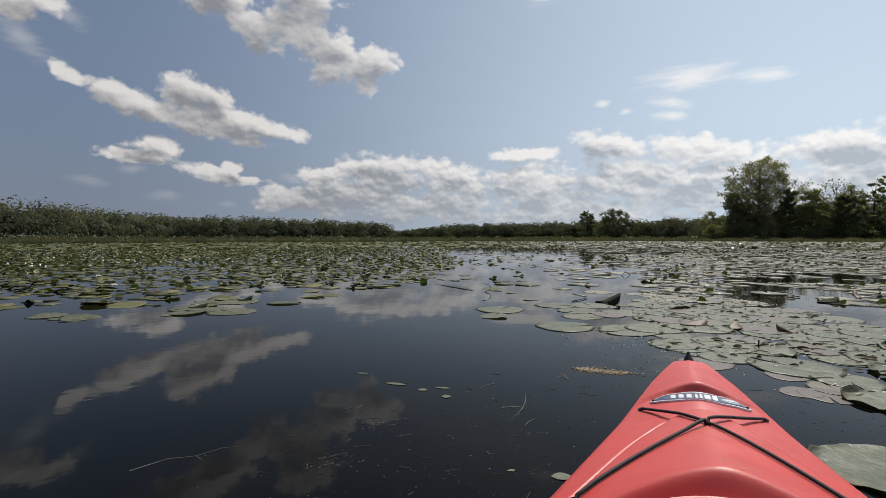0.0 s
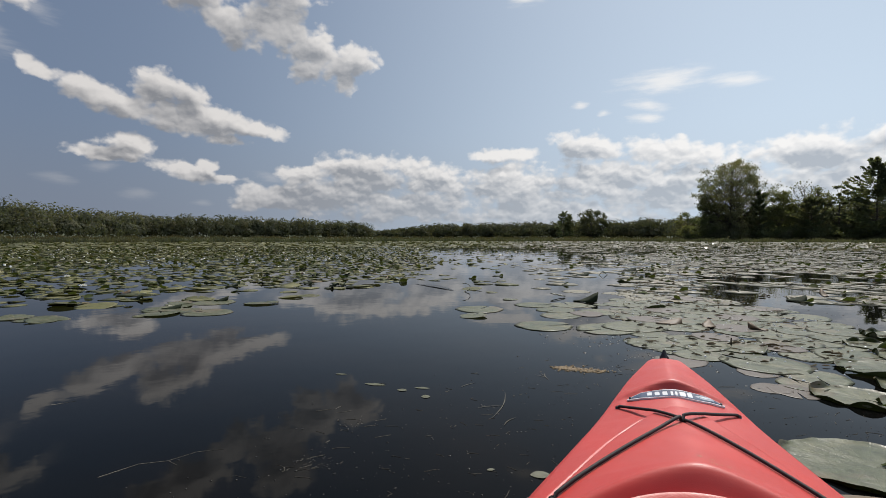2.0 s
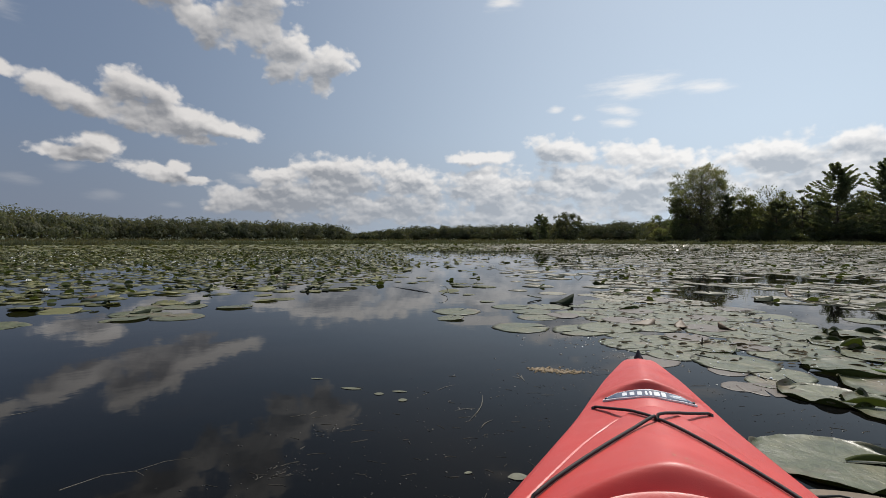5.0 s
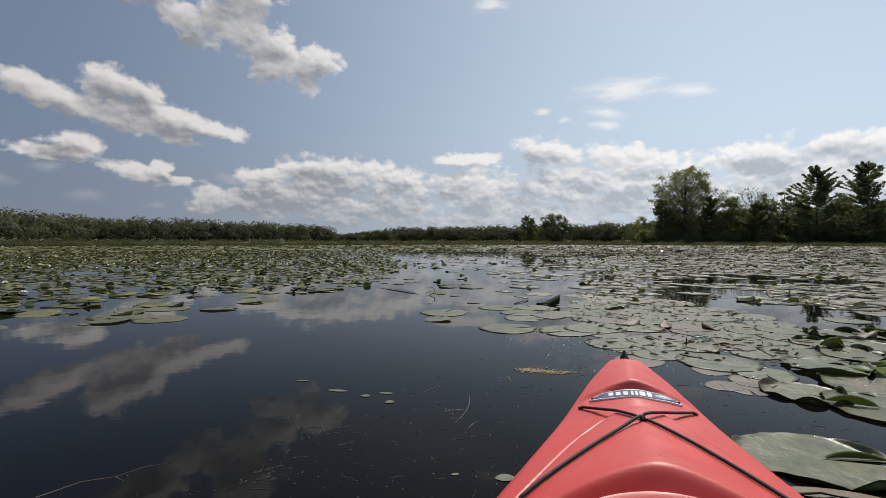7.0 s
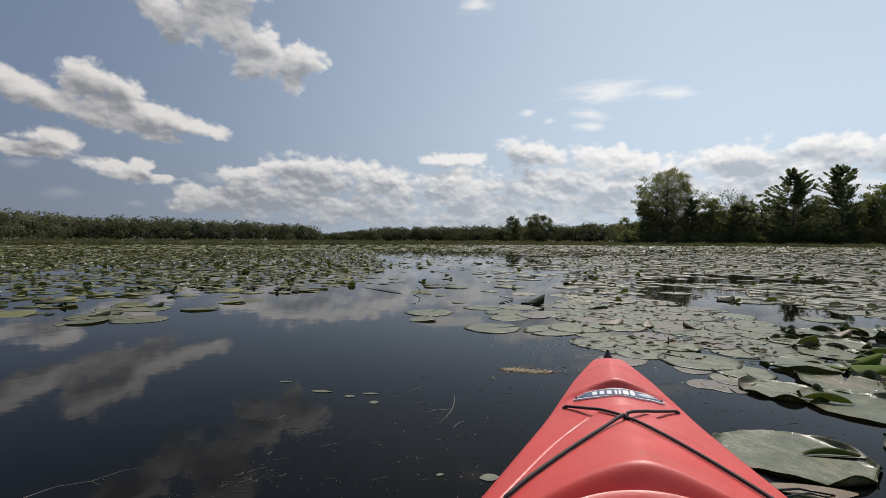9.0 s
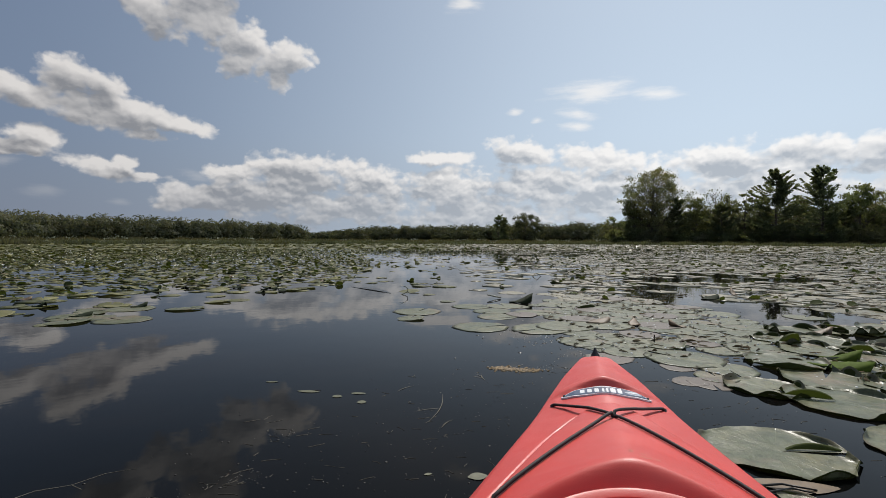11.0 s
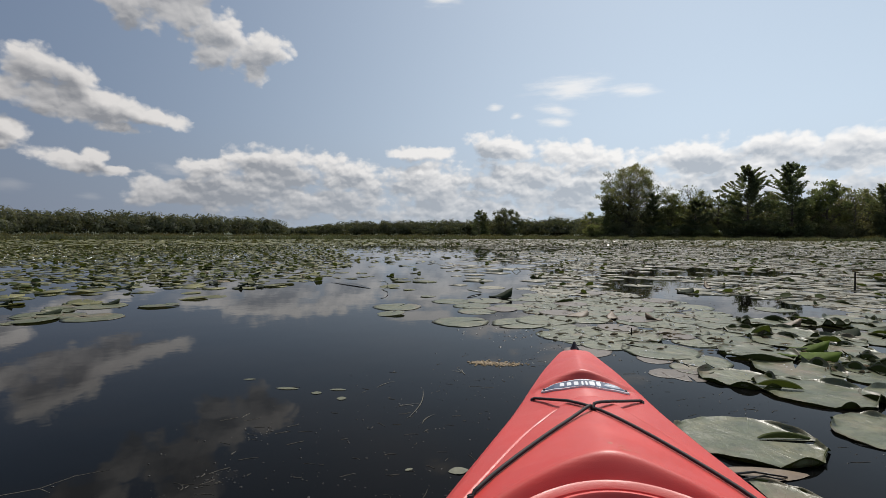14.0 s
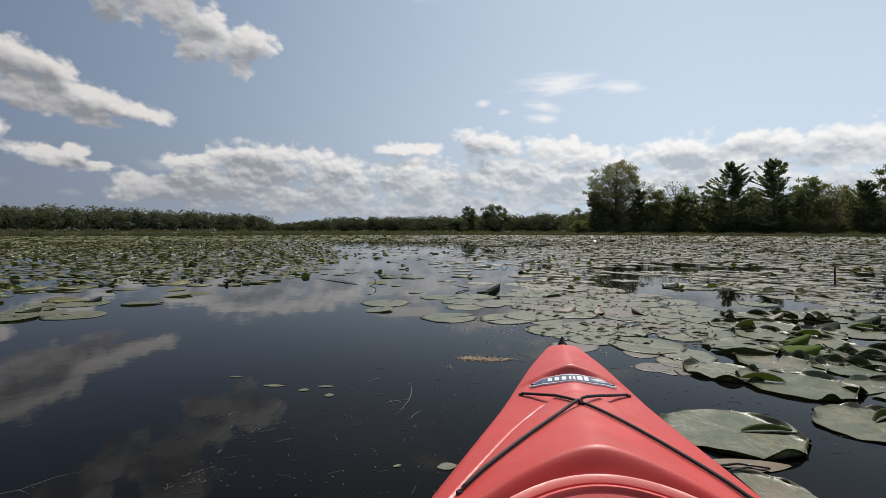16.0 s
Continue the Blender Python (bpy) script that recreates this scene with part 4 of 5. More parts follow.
    while r < SHORE - 2:
        dr = 0.42 + r * 0.004
        n = int(radians(132) * r / (dr * 1.05))
        for k in range(n):
            az = -58 + 132 * (k + rnd.random()) / n
            rr = r + rnd.uniform(-0.5, 0.5) * dr
            x, y = bearing(az, rr)
            if rnd.random() > cover(x, y) * 0.9:
                continue
            size = rnd.uniform(0.6, 1.0) * dr * 0.52
            if rnd.random() < (0.17 if az < 10 else 0.20):
                add((low_fold if rnd.random() < 0.4 else low_dark)[rnd.randrange(3)], x, y, size * 0.45, rnd.uniform(0, 360), rnd.gauss(0, 10), rnd.uniform(0, 360), 0.01)
            else:
                add(low[rnd.randrange(5)], x, y, size, rnd.uniform(0, 360), rnd.gauss(0, 4.0 if az < 10 else 2.2), rnd.uniform(0, 360), 0.012)
        r += dr
    for side, mat, label in ((False, PAD_FIELD, "wide field of small green lily pads on the pond"), (True, PAD_OLD_SHEEN, "crowded field of fading olive lily pads with painted sky sheen")):
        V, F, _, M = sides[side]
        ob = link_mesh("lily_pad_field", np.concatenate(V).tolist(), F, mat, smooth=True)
        ob.data.materials.append(PAD_UNDER_SHADED)
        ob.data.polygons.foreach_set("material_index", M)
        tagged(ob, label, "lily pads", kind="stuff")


scatter()

# ---------------------------------------------------------------- trees


def limb_tree(rnd, height, spread, clear=0.3, limbs=9, droop=0.0, thick=0.018, levels=2):
    """Trunk and limbs as one mesh, and the points where leaves gather."""
    pieces, tips = [], []
    lean = rnd.uniform(-0.04, 0.04)
    top = height * 0.86
    trunk = [(lean * z + 0.15 * math.sin(z * 0.5), 0.1 * math.cos(z * 0.4), z) for z in np.linspace(-0.3, top, 9)]
    pieces.append(tube(trunk, [height * thick * (1 - 0.85 * k / 8) for k in range(9)], 7))

    def grow(p, d, length, rad, level):
        pts, dirs = [p], d
        for i in range(4):
            dirs = (dirs + Vector((rnd.uniform(-0.25, 0.25), rnd.uniform(-0.25, 0.25), rnd.uniform(-0.05, 0.22) - droop))).normalized()
            pts.append(pts[-1] + dirs * length / 4)
        pieces.append(tube(pts, [rad * (1 - 0.17 * i) for i in range(5)], 5, cap=False))
        for q in pts[2:]:
            tips.append((q, length))
        if level > 0:
            for i in range(3):
                q = pts[rnd.choice((2, 3, 4))]
                nd = (dirs + Vector((rnd.uniform(-0.9, 0.9), rnd.uniform(-0.9, 0.9), rnd.uniform(-0.2, 0.7)))).normalized()
                grow(q, nd, length * 0.55, rad * 0.5, level - 1)
    for i in range(limbs):
        k = clear + (0.97 - clear) * (i + rnd.random() * 0.6) / limbs
        z = top * k
        a = i * 2.4 + rnd.uniform(-0.4, 0.4)
        up = 0.25 + 0.75 * k
        d = Vector((math.cos(a), math.sin(a), up)).normalized()
        prof = math.sin(math.pi * min(1, 0.22 + 0.78 * (k - clear) / (1 - clear)) ** 0.8) * 0.75 + 0.35
        grow(Vector((lean * z, 0, z)), d, spread * 0.55 * prof, height * thick * 0.38, levels - 1)
    return join(pieces), tips


def leaves(rnd, spots, count, size, blob, flat=1.0):
    """Many small leaf clumps, each a bent quad, scattered around the spots."""
    spots = list(spots)
    idx = np.random.RandomState(rnd.randrange(9999))
    P = np.array([tuple(s[0]) for s in spots])
    c = P[idx.randint(0, len(P), count)] + idx.normal(0, 1, (count, 3)) * np.array([blob, blob, blob * 0.75 * flat])
    a = idx.normal(0, 1, (count, 3))
    a /= np.linalg.norm(a, axis=1)[:, None]
    b = np.cross(a, idx.normal(0, 1, (count, 3)))
    b /= np.linalg.norm(b, axis=1)[:, None]
    s = (size * idx.uniform(0.5, 1.25, count))[:, None]
    a, b = a * s, b * s * 0.62
    bend = np.cross(a, b) / np.maximum(s, 1e-6) * 0.35
    v = np.stack([c - a, c + b + bend, c + a, c - b + bend], 1).reshape(-1, 3)
    f = np.arange(count * 4).reshape(-1, 4)
    return v.tolist(), f.tolist()


DOME = [(0.0, 0.55), (0.10, 0.75), (0.30, 0.95), (0.55, 1.0), (0.75, 0.82), (0.90, 0.50), (1.0, 0.12)]
TALL = [(0.0, 0.60), (0.05, 0.72), (0.30, 0.92), (0.50, 0.97), (0.68, 1.0), (0.80, 0.88), (0.88, 0.76), (0.96, 0.42), (1.0, 0.12)]


def clump_tree(rnd, height, spread, count, blob, clear, profile):
    """Trunk and limbs that reach to clumps of leaves, which fill the profile mostly near its outside."""
    pieces, tips, total = [], [], max(14, int(count / 95))
    lean = rnd.uniform(-0.03, 0.03)
    trunk = [Vector((lean * z + 0.2 * math.sin(z * 0.35), 0.15 * math.cos(z * 0.4), z)) for z in np.linspace(-0.3, height * 0.9, 9)]
    pieces.append(tube(trunk, [height * 0.017 * (1 - 0.9 * k / 8) for k in range(9)], 7))
    ks, ws = [q[0] for q in profile], [q[1] for q in profile]
    made = 0
    while made < total:
        k = clear + (0.985 - clear) * rnd.random()
        wide = float(np.interp(k, ks, ws))
        if rnd.random() > (wide + 0.15) * (1.25 - 0.45 * k):
            continue
        a = rnd.uniform(0, 6.28)
        out = spread * 0.5 * wide * rnd.random() ** 0.42 * (1 + 0.16 * math.sin(2 * a + 7 * k) + 0.10 * math.sin(3 * a + 15 * k))
        end = Vector((out * math.cos(a), out * math.sin(a), height * k - blob * 0.4))
        z0 = max(0.08 * height, end.z - 0.75 * out - rnd.uniform(0.5, 2.0))
        base = Vector((lean * z0, 0, z0))
        mid = base.lerp(end, 0.5) + Vector((rnd.uniform(-0.4, 0.4), rnd.uniform(-0.4, 0.4), -0.08 * out))
        pts = [base, base.lerp(mid, 0.55), mid, mid.lerp(end, 0.6) + Vector((0, 0, 0.05 * out)), end]
        rad = 0.035 + 0.010 * out
        pieces.append(tube(pts, [rad * (1 - 0.2 * i) for i in range(5)], 4, cap=False))
        size = rnd.uniform(0.55, 1.25)
        for _ in range(max(1, int(4 * size * size))):
            tips.append((end + Vector((rnd.gauss(0, blob * 0.55 * size), rnd.gauss(0, blob * 0.55 * size), rnd.gauss(0, blob * 0.3 * size))), out))
        made += 1
    return join(pieces), tips


def tree(name, label, az, r, height, spread, leaf, seed, count=9000, size=0.25, blob=0.9, clear=0.03, limbs=14, levels=2, bark=None, profile=DOME):
    rnd = random.Random(seed)
    x, y = bearing(az, r)
    ob = new(name)
    ob.matrix_world = pose(x, y, land(r) - 0.1, 0, 0, rnd.uniform(0, 360))
    tagged(ob, label, "tree")
    if bark is None:
        (v, f), tips = clump_tree(rnd, height, spread, count, blob, clear, profile)
        blob *= 0.42
    else:
        (v, f), tips = limb_tree(rnd, height, spread, clear, limbs, levels=levels)
    top = max(q[0].z for q in tips)
    k = height / (top + blob * 0.8)
    v = [(a, b, c * k) for a, b, c in v]
    tips = [(Vector((q.x, q.y, q.z * k)), l) for q, l in tips]
    link_mesh("trunk", v, f, bark or BARK, ob, smooth=True)
    if count:
        v, f = leaves(rnd, tips, count, size, blob)
        link_mesh("crown", v, f, leaf, ob)
    return ob


def sprays(rnd, spots, count, length, width, blob):
    """Narrow bent quads that follow the boughs they grow on."""
    st = np.random.RandomState(rnd.randrange(9999))
    P, D = np.array([tuple(q[0]) for q in spots]), np.array([tuple(q[1]) for q in spots])
    pick = st.randint(0, len(P), count)
    c = P[pick] + st.normal(0, 1, (count, 3)) * np.array([blob, blob, blob * 0.45])
    a = D[pick] + st.normal(0, 0.42, (count, 3))
    a /= np.linalg.norm(a, axis=1)[:, None]
    b = np.cross(a, st.normal(0, 1, (count, 3)))
    b /= np.linalg.norm(b, axis=1)[:, None]
    s = st.uniform(0.55, 1.25, count)[:, None]
    a, b = a * s * length, b * s * width
    v = np.stack([c - a * 0.4, c + b, c + a * 0.6, c - b], 1).reshape(-1, 3)
    return v.tolist(), np.arange(count * 4).reshape(-1, 4).tolist()


def pine(label, az, r, height, spread, seed, count=3600, ragged=0.5):
    """An irregular conifer with tiers of upswept, feathery boughs and gaps between them."""
    rnd = random.Random(seed)
    x, y = bearing(az, r)
    ob = new("pine_tree")
    ob.matrix_world = pose(x, y, land(r) - 0.1, 0, 0, rnd.uniform(0, 360))
    tagged(ob, label, "tree")
    pieces = [tube([(0.1 * math.sin(z), 0, z) for z in np.linspace(-0.3, height * 0.97, 8)], [height * 0.016 * (1 - 0.9 * k / 7) for k in range(8)], 7)]
    spots = [(Vector((0, 0, height * k)), Vector((0, 0, 1))) for k in (0.90, 0.93, 0.96, 0.98, 0.995)]
    tiers = int(height * 1.3)
    for i in range(tiers):
        k = 0.05 + 0.92 * (i + rnd.uniform(-0.2, 0.2)) / tiers
        length = spread * 0.5 * min(1.0, (1.03 - k) * 2.0) ** 0.8
        for j in range(rnd.randint(5, 7)):
            a = rnd.uniform(0, 6.28)
            ln = length * rnd.uniform(1 - ragged, 1.12) + 0.35
            rise = rnd.uniform(0.10, 0.38) + 0.45 * k * k
            z = height * k - 0.25 * ln * rise + rnd.uniform(-0.25, 0.25)
            way = Vector((math.cos(a), math.sin(a), 0))
            pts = [way * (ln * t) + Vector((0, 0, z + ln * rise * t * t)) for t in (0, 0.33, 0.66, 1)]
            pieces.append(tube(pts, [0.05, 0.04, 0.03, 0.012], 4, cap=False))
            side = Vector((-way.y, way.x, 0))
            for t in (0.35, 0.5, 0.62, 0.74, 0.85, 0.94, 1.0):
                p = way * (ln * t) + Vector((0, 0, z + ln * rise * t * t))
                d = (way + Vector((0, 0, 2 * rise * t + 0.15))).normalized()
                for e in (-1, 0, 1):
                    reach = 0.20 * ln * (1.15 - t)
                    spots.append((p + side * e * reach, (d + side * e * 0.8).normalized()))
    v, f = join(pieces)
    link_mesh("trunk", v, f, BARK, ob, smooth=True)
    v, f = sprays(rnd, spots, int(count * 5.0), 0.58, 0.10, 0.15)
    link_mesh("crown", v, f, LEAF_PINE, ob)


def shrub(az, r, height, spread, leaf, seed, count=1300):
    rnd = random.Random(seed)
    x, y = bearing(az, r)
    ob = new("shrub")
    ob.matrix_world = pose(x, y, land(r) - 0.1)
    tagged(ob, "low leafy shrub on the reedy shore", "shrub", "shrubs along the shore")
    pieces, spots = [], []
    for i in range(9):
        a, l = rnd.uniform(0, 6.28), rnd.uniform(0.5, 1.0)
        p = [Vector((0, 0, -0.2)), Vector((math.cos(a) * spread * 0.22 * l, math.sin(a) * spread * 0.22 * l, height * 0.5 * l)), Vector((math.cos(a) * spread * 0.45 * l, math.sin(a) * spread * 0.45 * l, height * 0.88 * l))]
        pieces.append(tube(p, [0.06, 0.045, 0.02], 5))
        spots += [(p[1], 1), (p[2], 1), (p[1].lerp(p[2], 0.5), 1), (p[1] * 0.6, 1)]
    v, f = join(pieces)
    link_mesh("stem", v, f, BARK, ob)
    v, f = leaves(rnd, spots, count, 0.2, 0.16 * height)
    link_mesh("crown", v, f, leaf, ob)


tree("broadleaf_tree", "tall light green broadleaf tree with an open crown", 33.1, 160, 22.4, 16.4, LEAF_LIGHT, 5, count=30000, size=0.20, blob=1.15, clear=0.05, profile=TALL)
tree("broadleaf_tree", "leafy green tree beside the tallest tree", 31.2, 157, 13.0, 8, LEAF_MID, 6, count=7000)
pine("slim dark conifer beside the tallest tree", 35.5, 158, 13.6, 6.0, 7, count=2600)
tree("broadleaf_tree", "rounded green tree on the shore", 37.3, 160, 13.0, 8, LEAF_MID, 8)
tree("bare_tree", "leafless grey tree with fine upright twigs", 39.0, 162, 15.8, 7, LEAF_MID, 9, count=260, clear=0.35, limbs=12, levels=3, bark=SNAG)
tree("broadleaf_tree", "light green tree with a thin crown", 40.1, 160, 13.6, 7, LEAF_LIGHT, 10, count=4600)
pine("dark conifer among broadleaf trees", 39.6, 157, 11.5, 7.0, 31, count=2600)
tree("broadleaf_tree", "pale thinly leaved tree", 41.7, 161, 14.8, 8, LEAF_LIGHT, 12, count=4200, blob=0.6)
pine("tall dark pine with upswept ragged boughs", 44.2, 158, 20.2, 13.0, 13, count=6500)
pine("tall ragged pine with open boughs", 47.8, 158, 20.2, 13.0, 14, count=5600, ragged=0.65)
tree("broadleaf_tree", "green tree beside the pines", 50.4, 160, 15.0, 9, LEAF_MID, 15)
tree("bare_tree", "thinly leaved grey tree", 52.4, 164, 13.0, 9, LEAF_LIGHT, 16, count=1500, bark=SNAG, levels=3)
pine("dark conifer at the wood's edge", 54.4, 158, 13.4, 7.0, 17, count=3000)
tree("broadleaf_tree", "tall green tree at the wood's edge", 55.9, 160, 16.8, 8, LEAF_MID, 18, count=7000)
tree("broadleaf_tree", "green tree on the far shore", 59.5, 160, 14.0, 9, LEAF_MID, 19, count=2600)
pine("dark conifer on the far shore", 62.5, 158, 16.0, 8, 20, count=2600)
tree("broadleaf_tree", "bushy green tree at the end of the wood", 29.1, 156, 7.6, 5, LEAF_MID, 21, count=1800, clear=0.1)
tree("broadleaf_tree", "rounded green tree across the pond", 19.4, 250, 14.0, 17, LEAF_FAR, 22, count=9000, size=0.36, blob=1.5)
pine("narrow dark conifer across the pond", 16.3, 250, 13.4, 8.5, 23, count=2400)
pine("narrow dark conifer across the pond", 17.0, 252, 12.4, 5, 24, count=1500)
tree("broadleaf_tree", "green tree between tall pines", 46.0, 163, 13.0, 7, LEAF_LIGHT, 41, count=3200)
tree("broadleaf_tree", "green tree behind tall pines", 42.9, 164, 12.6, 7, LEAF_MID, 42, count=3200)
tree("broadleaf_tree", "olive green tree beside the pines", 49.3, 164, 13.0, 7, LEAF_LIGHT, 43, count=3000)
tree("broadleaf_tree", "olive green tree at the wood's edge", 53.4, 166, 12.6, 8, LEAF_LIGHT, 44, count=3200)
tree("broadleaf_tree", "light green tree at the wood's edge", 51.4, 166, 13.4, 8, LEAF_LIGHT, 45, count=2600)
rnd = random.Random(77)
for i in range(56):
    az = 29 + i * 0.6 + rnd.uniform(-0.4, 0.4)
    shrub(az, 155 + rnd.uniform(0, 2.5), rnd.uniform(1.8, 4.6), rnd.uniform(3, 6), LEAF_MID if rnd.random() < 0.6 else LEAF_LIGHT, 100 + i)


def dome(st, wide, height, count, size):
    """A far crown: leaf sprays that face outward over a few overlapping rounded heads."""
    heads = [(0.0, 0.0, height * 0.64, wide, height * 0.36)] + [(0.0, 0.0, height * 0.26, wide * 1.15, height * 0.34)] * 2
    for _ in range(4):
        turn, out = st.uniform(0, 6.28), wide * st.uniform(0.45, 0.9)
        top = height * st.uniform(0.45, 0.92)
        heads.append((out * math.cos(turn), out * math.sin(turn), top - 0.22 * height, wide * st.uniform(0.45, 0.65), height * 0.22))
    hx = np.array(heads)[st.randint(0, len(heads), count)]
    u = st.normal(0, 1, (count, 3))
    u[:, 2] = np.abs(u[:, 2]) * 1.1 - 0.35
    u /= np.linalg.norm(u, axis=1)[:, None]
    lump = 1 + 0.10 * np.sin(5 * u[:, :1] + 3 * u[:, 2:]) + 0.08 * np.sin(7 * u[:, 1:2]) + st.normal(0, 0.02, (count, 1))
    c = hx[:, :3] + u * lump * hx[:, [3, 3, 4]]
    c[:, 2] = np.maximum(c[:, 2], 0.1)
    face = u + st.normal(0, 0.28, (count, 3))
    a = np.cross(face, st.normal(0, 1, (count, 3)))
    a /= np.linalg.norm(a, axis=1)[:, None]
    b = np.cross(face, a)
    b /= np.linalg.norm(b, axis=1)[:, None]
    k = (size * st.uniform(0.5, 1.2, count))[:, None]
    v = np.stack([c - a * k, c + b * k * 0.7, c + a * k, c - b * k * 0.7], 1).reshape(-1, 3)
    return v, np.arange(count * 4).reshape(-1, 4).tolist()


def woods():
    """Far woodland as one body of many crowns, with trunks."""
    rnd = random.Random(3)
    V, F, base, pieces = [], [], 0, []
    sky = [(-180, 260, 12), (-75, 190, 12.0), (-46, 200, 12.2), (-41, 205, 12.9), (-38.5, 225, 12.6), (-34, 270, 13.0), (-30.5, 320, 13.4), (-20, 350, 14.0), (-12, 370, 13.8),
           (-8, 400, 12.6), (-6.3, 560, 7.5), (-4.5, 560, 9.0), (-2, 430, 10.5), (2, 400, 12.8), (8, 400, 12.8), (14, 380, 12.2), (21, 340, 12.5), (28, 300, 12.2)]
    right = [(28, 176, 7.0), (30.5, 172, 9.5), (36, 172, 11.8), (46, 172, 12.5), (60, 172, 13), (75, 190, 12), (180, 260, 12)]

    def at(tab, az):
        return [float(np.interp(az, [q[0] for q in tab], [q[k] for q in tab])) for k in (1, 2)]
    for tab, lo, hi in ((sky, -180, 29), (right, 28, 180)):
        az = lo
        while az < hi:
            r, h = at(tab, az)
            seen = -60 < az < 70
            az += math.degrees((6.4 if seen else 12) / r) * rnd.uniform(0.7, 1.3)
            for row in range(3 if seen else 1):
                rr = r + row * 9 + rnd.uniform(-4, 4)
                hh = (h - land(rr)) * rnd.uniform(0.84, 1.05) * (1 + 0.02 * row + 0.12 * noise.noise(Vector((az * 0.45, 0.4 * row, 0))))
                a2 = az + rnd.uniform(-0.4, 0.4)
                x, y = bearing(a2, rr)
                w = rnd.uniform(4.2, 7.2) if seen else 6
                n = int(1000 * (300 / rr) ** 0.4) if seen else 60
                st = np.random.RandomState(rnd.randrange(99999))
                v, f = dome(st, w, hh, n, 0.0013 * rr + 0.20)
                v = np.array(v)
                gz = land(rr) - 0.1
                V.append(v + np.array([x, y, gz]))
                F.extend([tuple(i + base for i in q) for q in f])
                base += len(v)
                if seen:
                    # low thicket under the crowns
                    low_spots = [((x + rnd.uniform(-3, 3), y + rnd.uniform(-3, 3), gz + rnd.uniform(0.2, 0.5 * hh)), 1) for _ in range(6)]
                    v, f = leaves(rnd, low_spots, 110, 0.0016 * rr + 0.2, 1.5)
                    V.append(np.array(v))
                    F.extend([tuple(i + base for i in q) for q in f])
                    base += len(v)
                if seen and row == 0:
                    pieces.append(tube([(x, y, gz - 0.3), (x + rnd.uniform(-0.3, 0.3), y, gz + hh * 0.75)], [0.16, 0.06], 5))
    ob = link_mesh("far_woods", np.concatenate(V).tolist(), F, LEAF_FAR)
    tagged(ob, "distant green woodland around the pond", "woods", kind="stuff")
    v, f = join(pieces)
    ob = link_mesh("far_trunks", v, f, BARK)
    tagged(ob, "trunks of the distant woodland", "woods", kind="stuff")


woods()


def reeds(n, seed, radius, depth, low, high, mat, label):
    """A band of blades; radius gives bearing and distance."""
    rnd = np.random.RandomState(seed)
    az = rnd.uniform(-64, 70, n)
    r = np.interp(az, [q[0] for q in radius], [q[1] for q in radius]) + np.abs(rnd.normal(0, depth, n))
    x, y = r * np.sin(np.radians(az)), r * np.cos(np.radians(az))
    h = rnd.uniform(low, high, n) * (1 + 0.35 * np.sin(az * 0.9) * np.sin(az * 2.3))
    w = rnd.uniform(0.04, 0.10, n)
    t = rnd.uniform(0, 6.28, n)
    lean = rnd.normal(0, 0.15, (n, 2))
    a = np.stack([x - w * np.cos(t), y - w * np.sin(t), np.full(n, -0.05)], 1)
    b = np.stack([x + w * np.cos(t), y + w * np.sin(t), np.full(n, -0.05)], 1)
    c = np.stack([x + lean[:, 0], y + lean[:, 1], h], 1)
    v = np.stack([a, b, c], 1).reshape(-1, 3)
    ob = link_mesh("reeds", v.tolist(), np.arange(n * 3).reshape(-1, 3).tolist(), mat)
    tagged(ob, label, "reeds", kind="stuff")


reeds(26000, 8, [(-64, SHORE - 1), (70, SHORE - 1)], 4.0, 0.5, 1.15, REED, "band of yellow-green reeds along the shore")
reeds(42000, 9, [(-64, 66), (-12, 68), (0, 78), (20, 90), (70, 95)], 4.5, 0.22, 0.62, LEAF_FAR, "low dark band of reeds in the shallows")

# ---------------------------------------------------------------- flowers


def petal(length, width, rise, turn):
    """A pointed, cupped petal from the centre outward."""
    v, f = [], []
    for i in range(5):
        t = i / 4
        w = width * math.sin(math.pi * min(0.96, 0.12 + 0.86 * t)) ** 0.8
        out, up = length * t * math.cos(rise * (0.6 + 0.4 * t)), length * t * math.sin(rise * (0.6 + 0.4 * t))
        for e, dz in ((-1, 0.18), (0, 0.0), (1, 0.18)):
            x, y = out, e * w
            v.append((x * math.cos(turn) - y * math.sin(turn), x * math.sin(turn) + y * math.cos(turn), up + dz * w))
    for i in range(4):
        for k in range(2):
            a = i * 3 + k
            f.append((a, a + 1, a + 4, a + 3))
    return v, f


def water_lily():
    ob = new("water_lily")
    tagged(ob, "open white water lily flower floating among pads", "flower", "white water lilies on the pond")
    rings = [(9, 0.058, 0.013, 0.35, 0.0), (8, 0.052, 0.012, 0.75, 0.2), (7, 0.045, 0.010, 1.1, 0.4)]
    for n, l, w, rise, off in rings:
        v, f = join([petal(l, w, rise, off + 2 * math.pi * k / n) for k in range(n)])
        link_mesh("petals", v, f, PETAL, ob, smooth=True)
    v, f = join([tube([(0, 0, 0), (0.016 * math.cos(a), 0.016 * math.sin(a), 0.032)], [0.004, 0.003], 5) for a in np.linspace(0, 5.7, 11)])
    link_mesh("stamens", v, f, STAMEN, ob)
    return ob


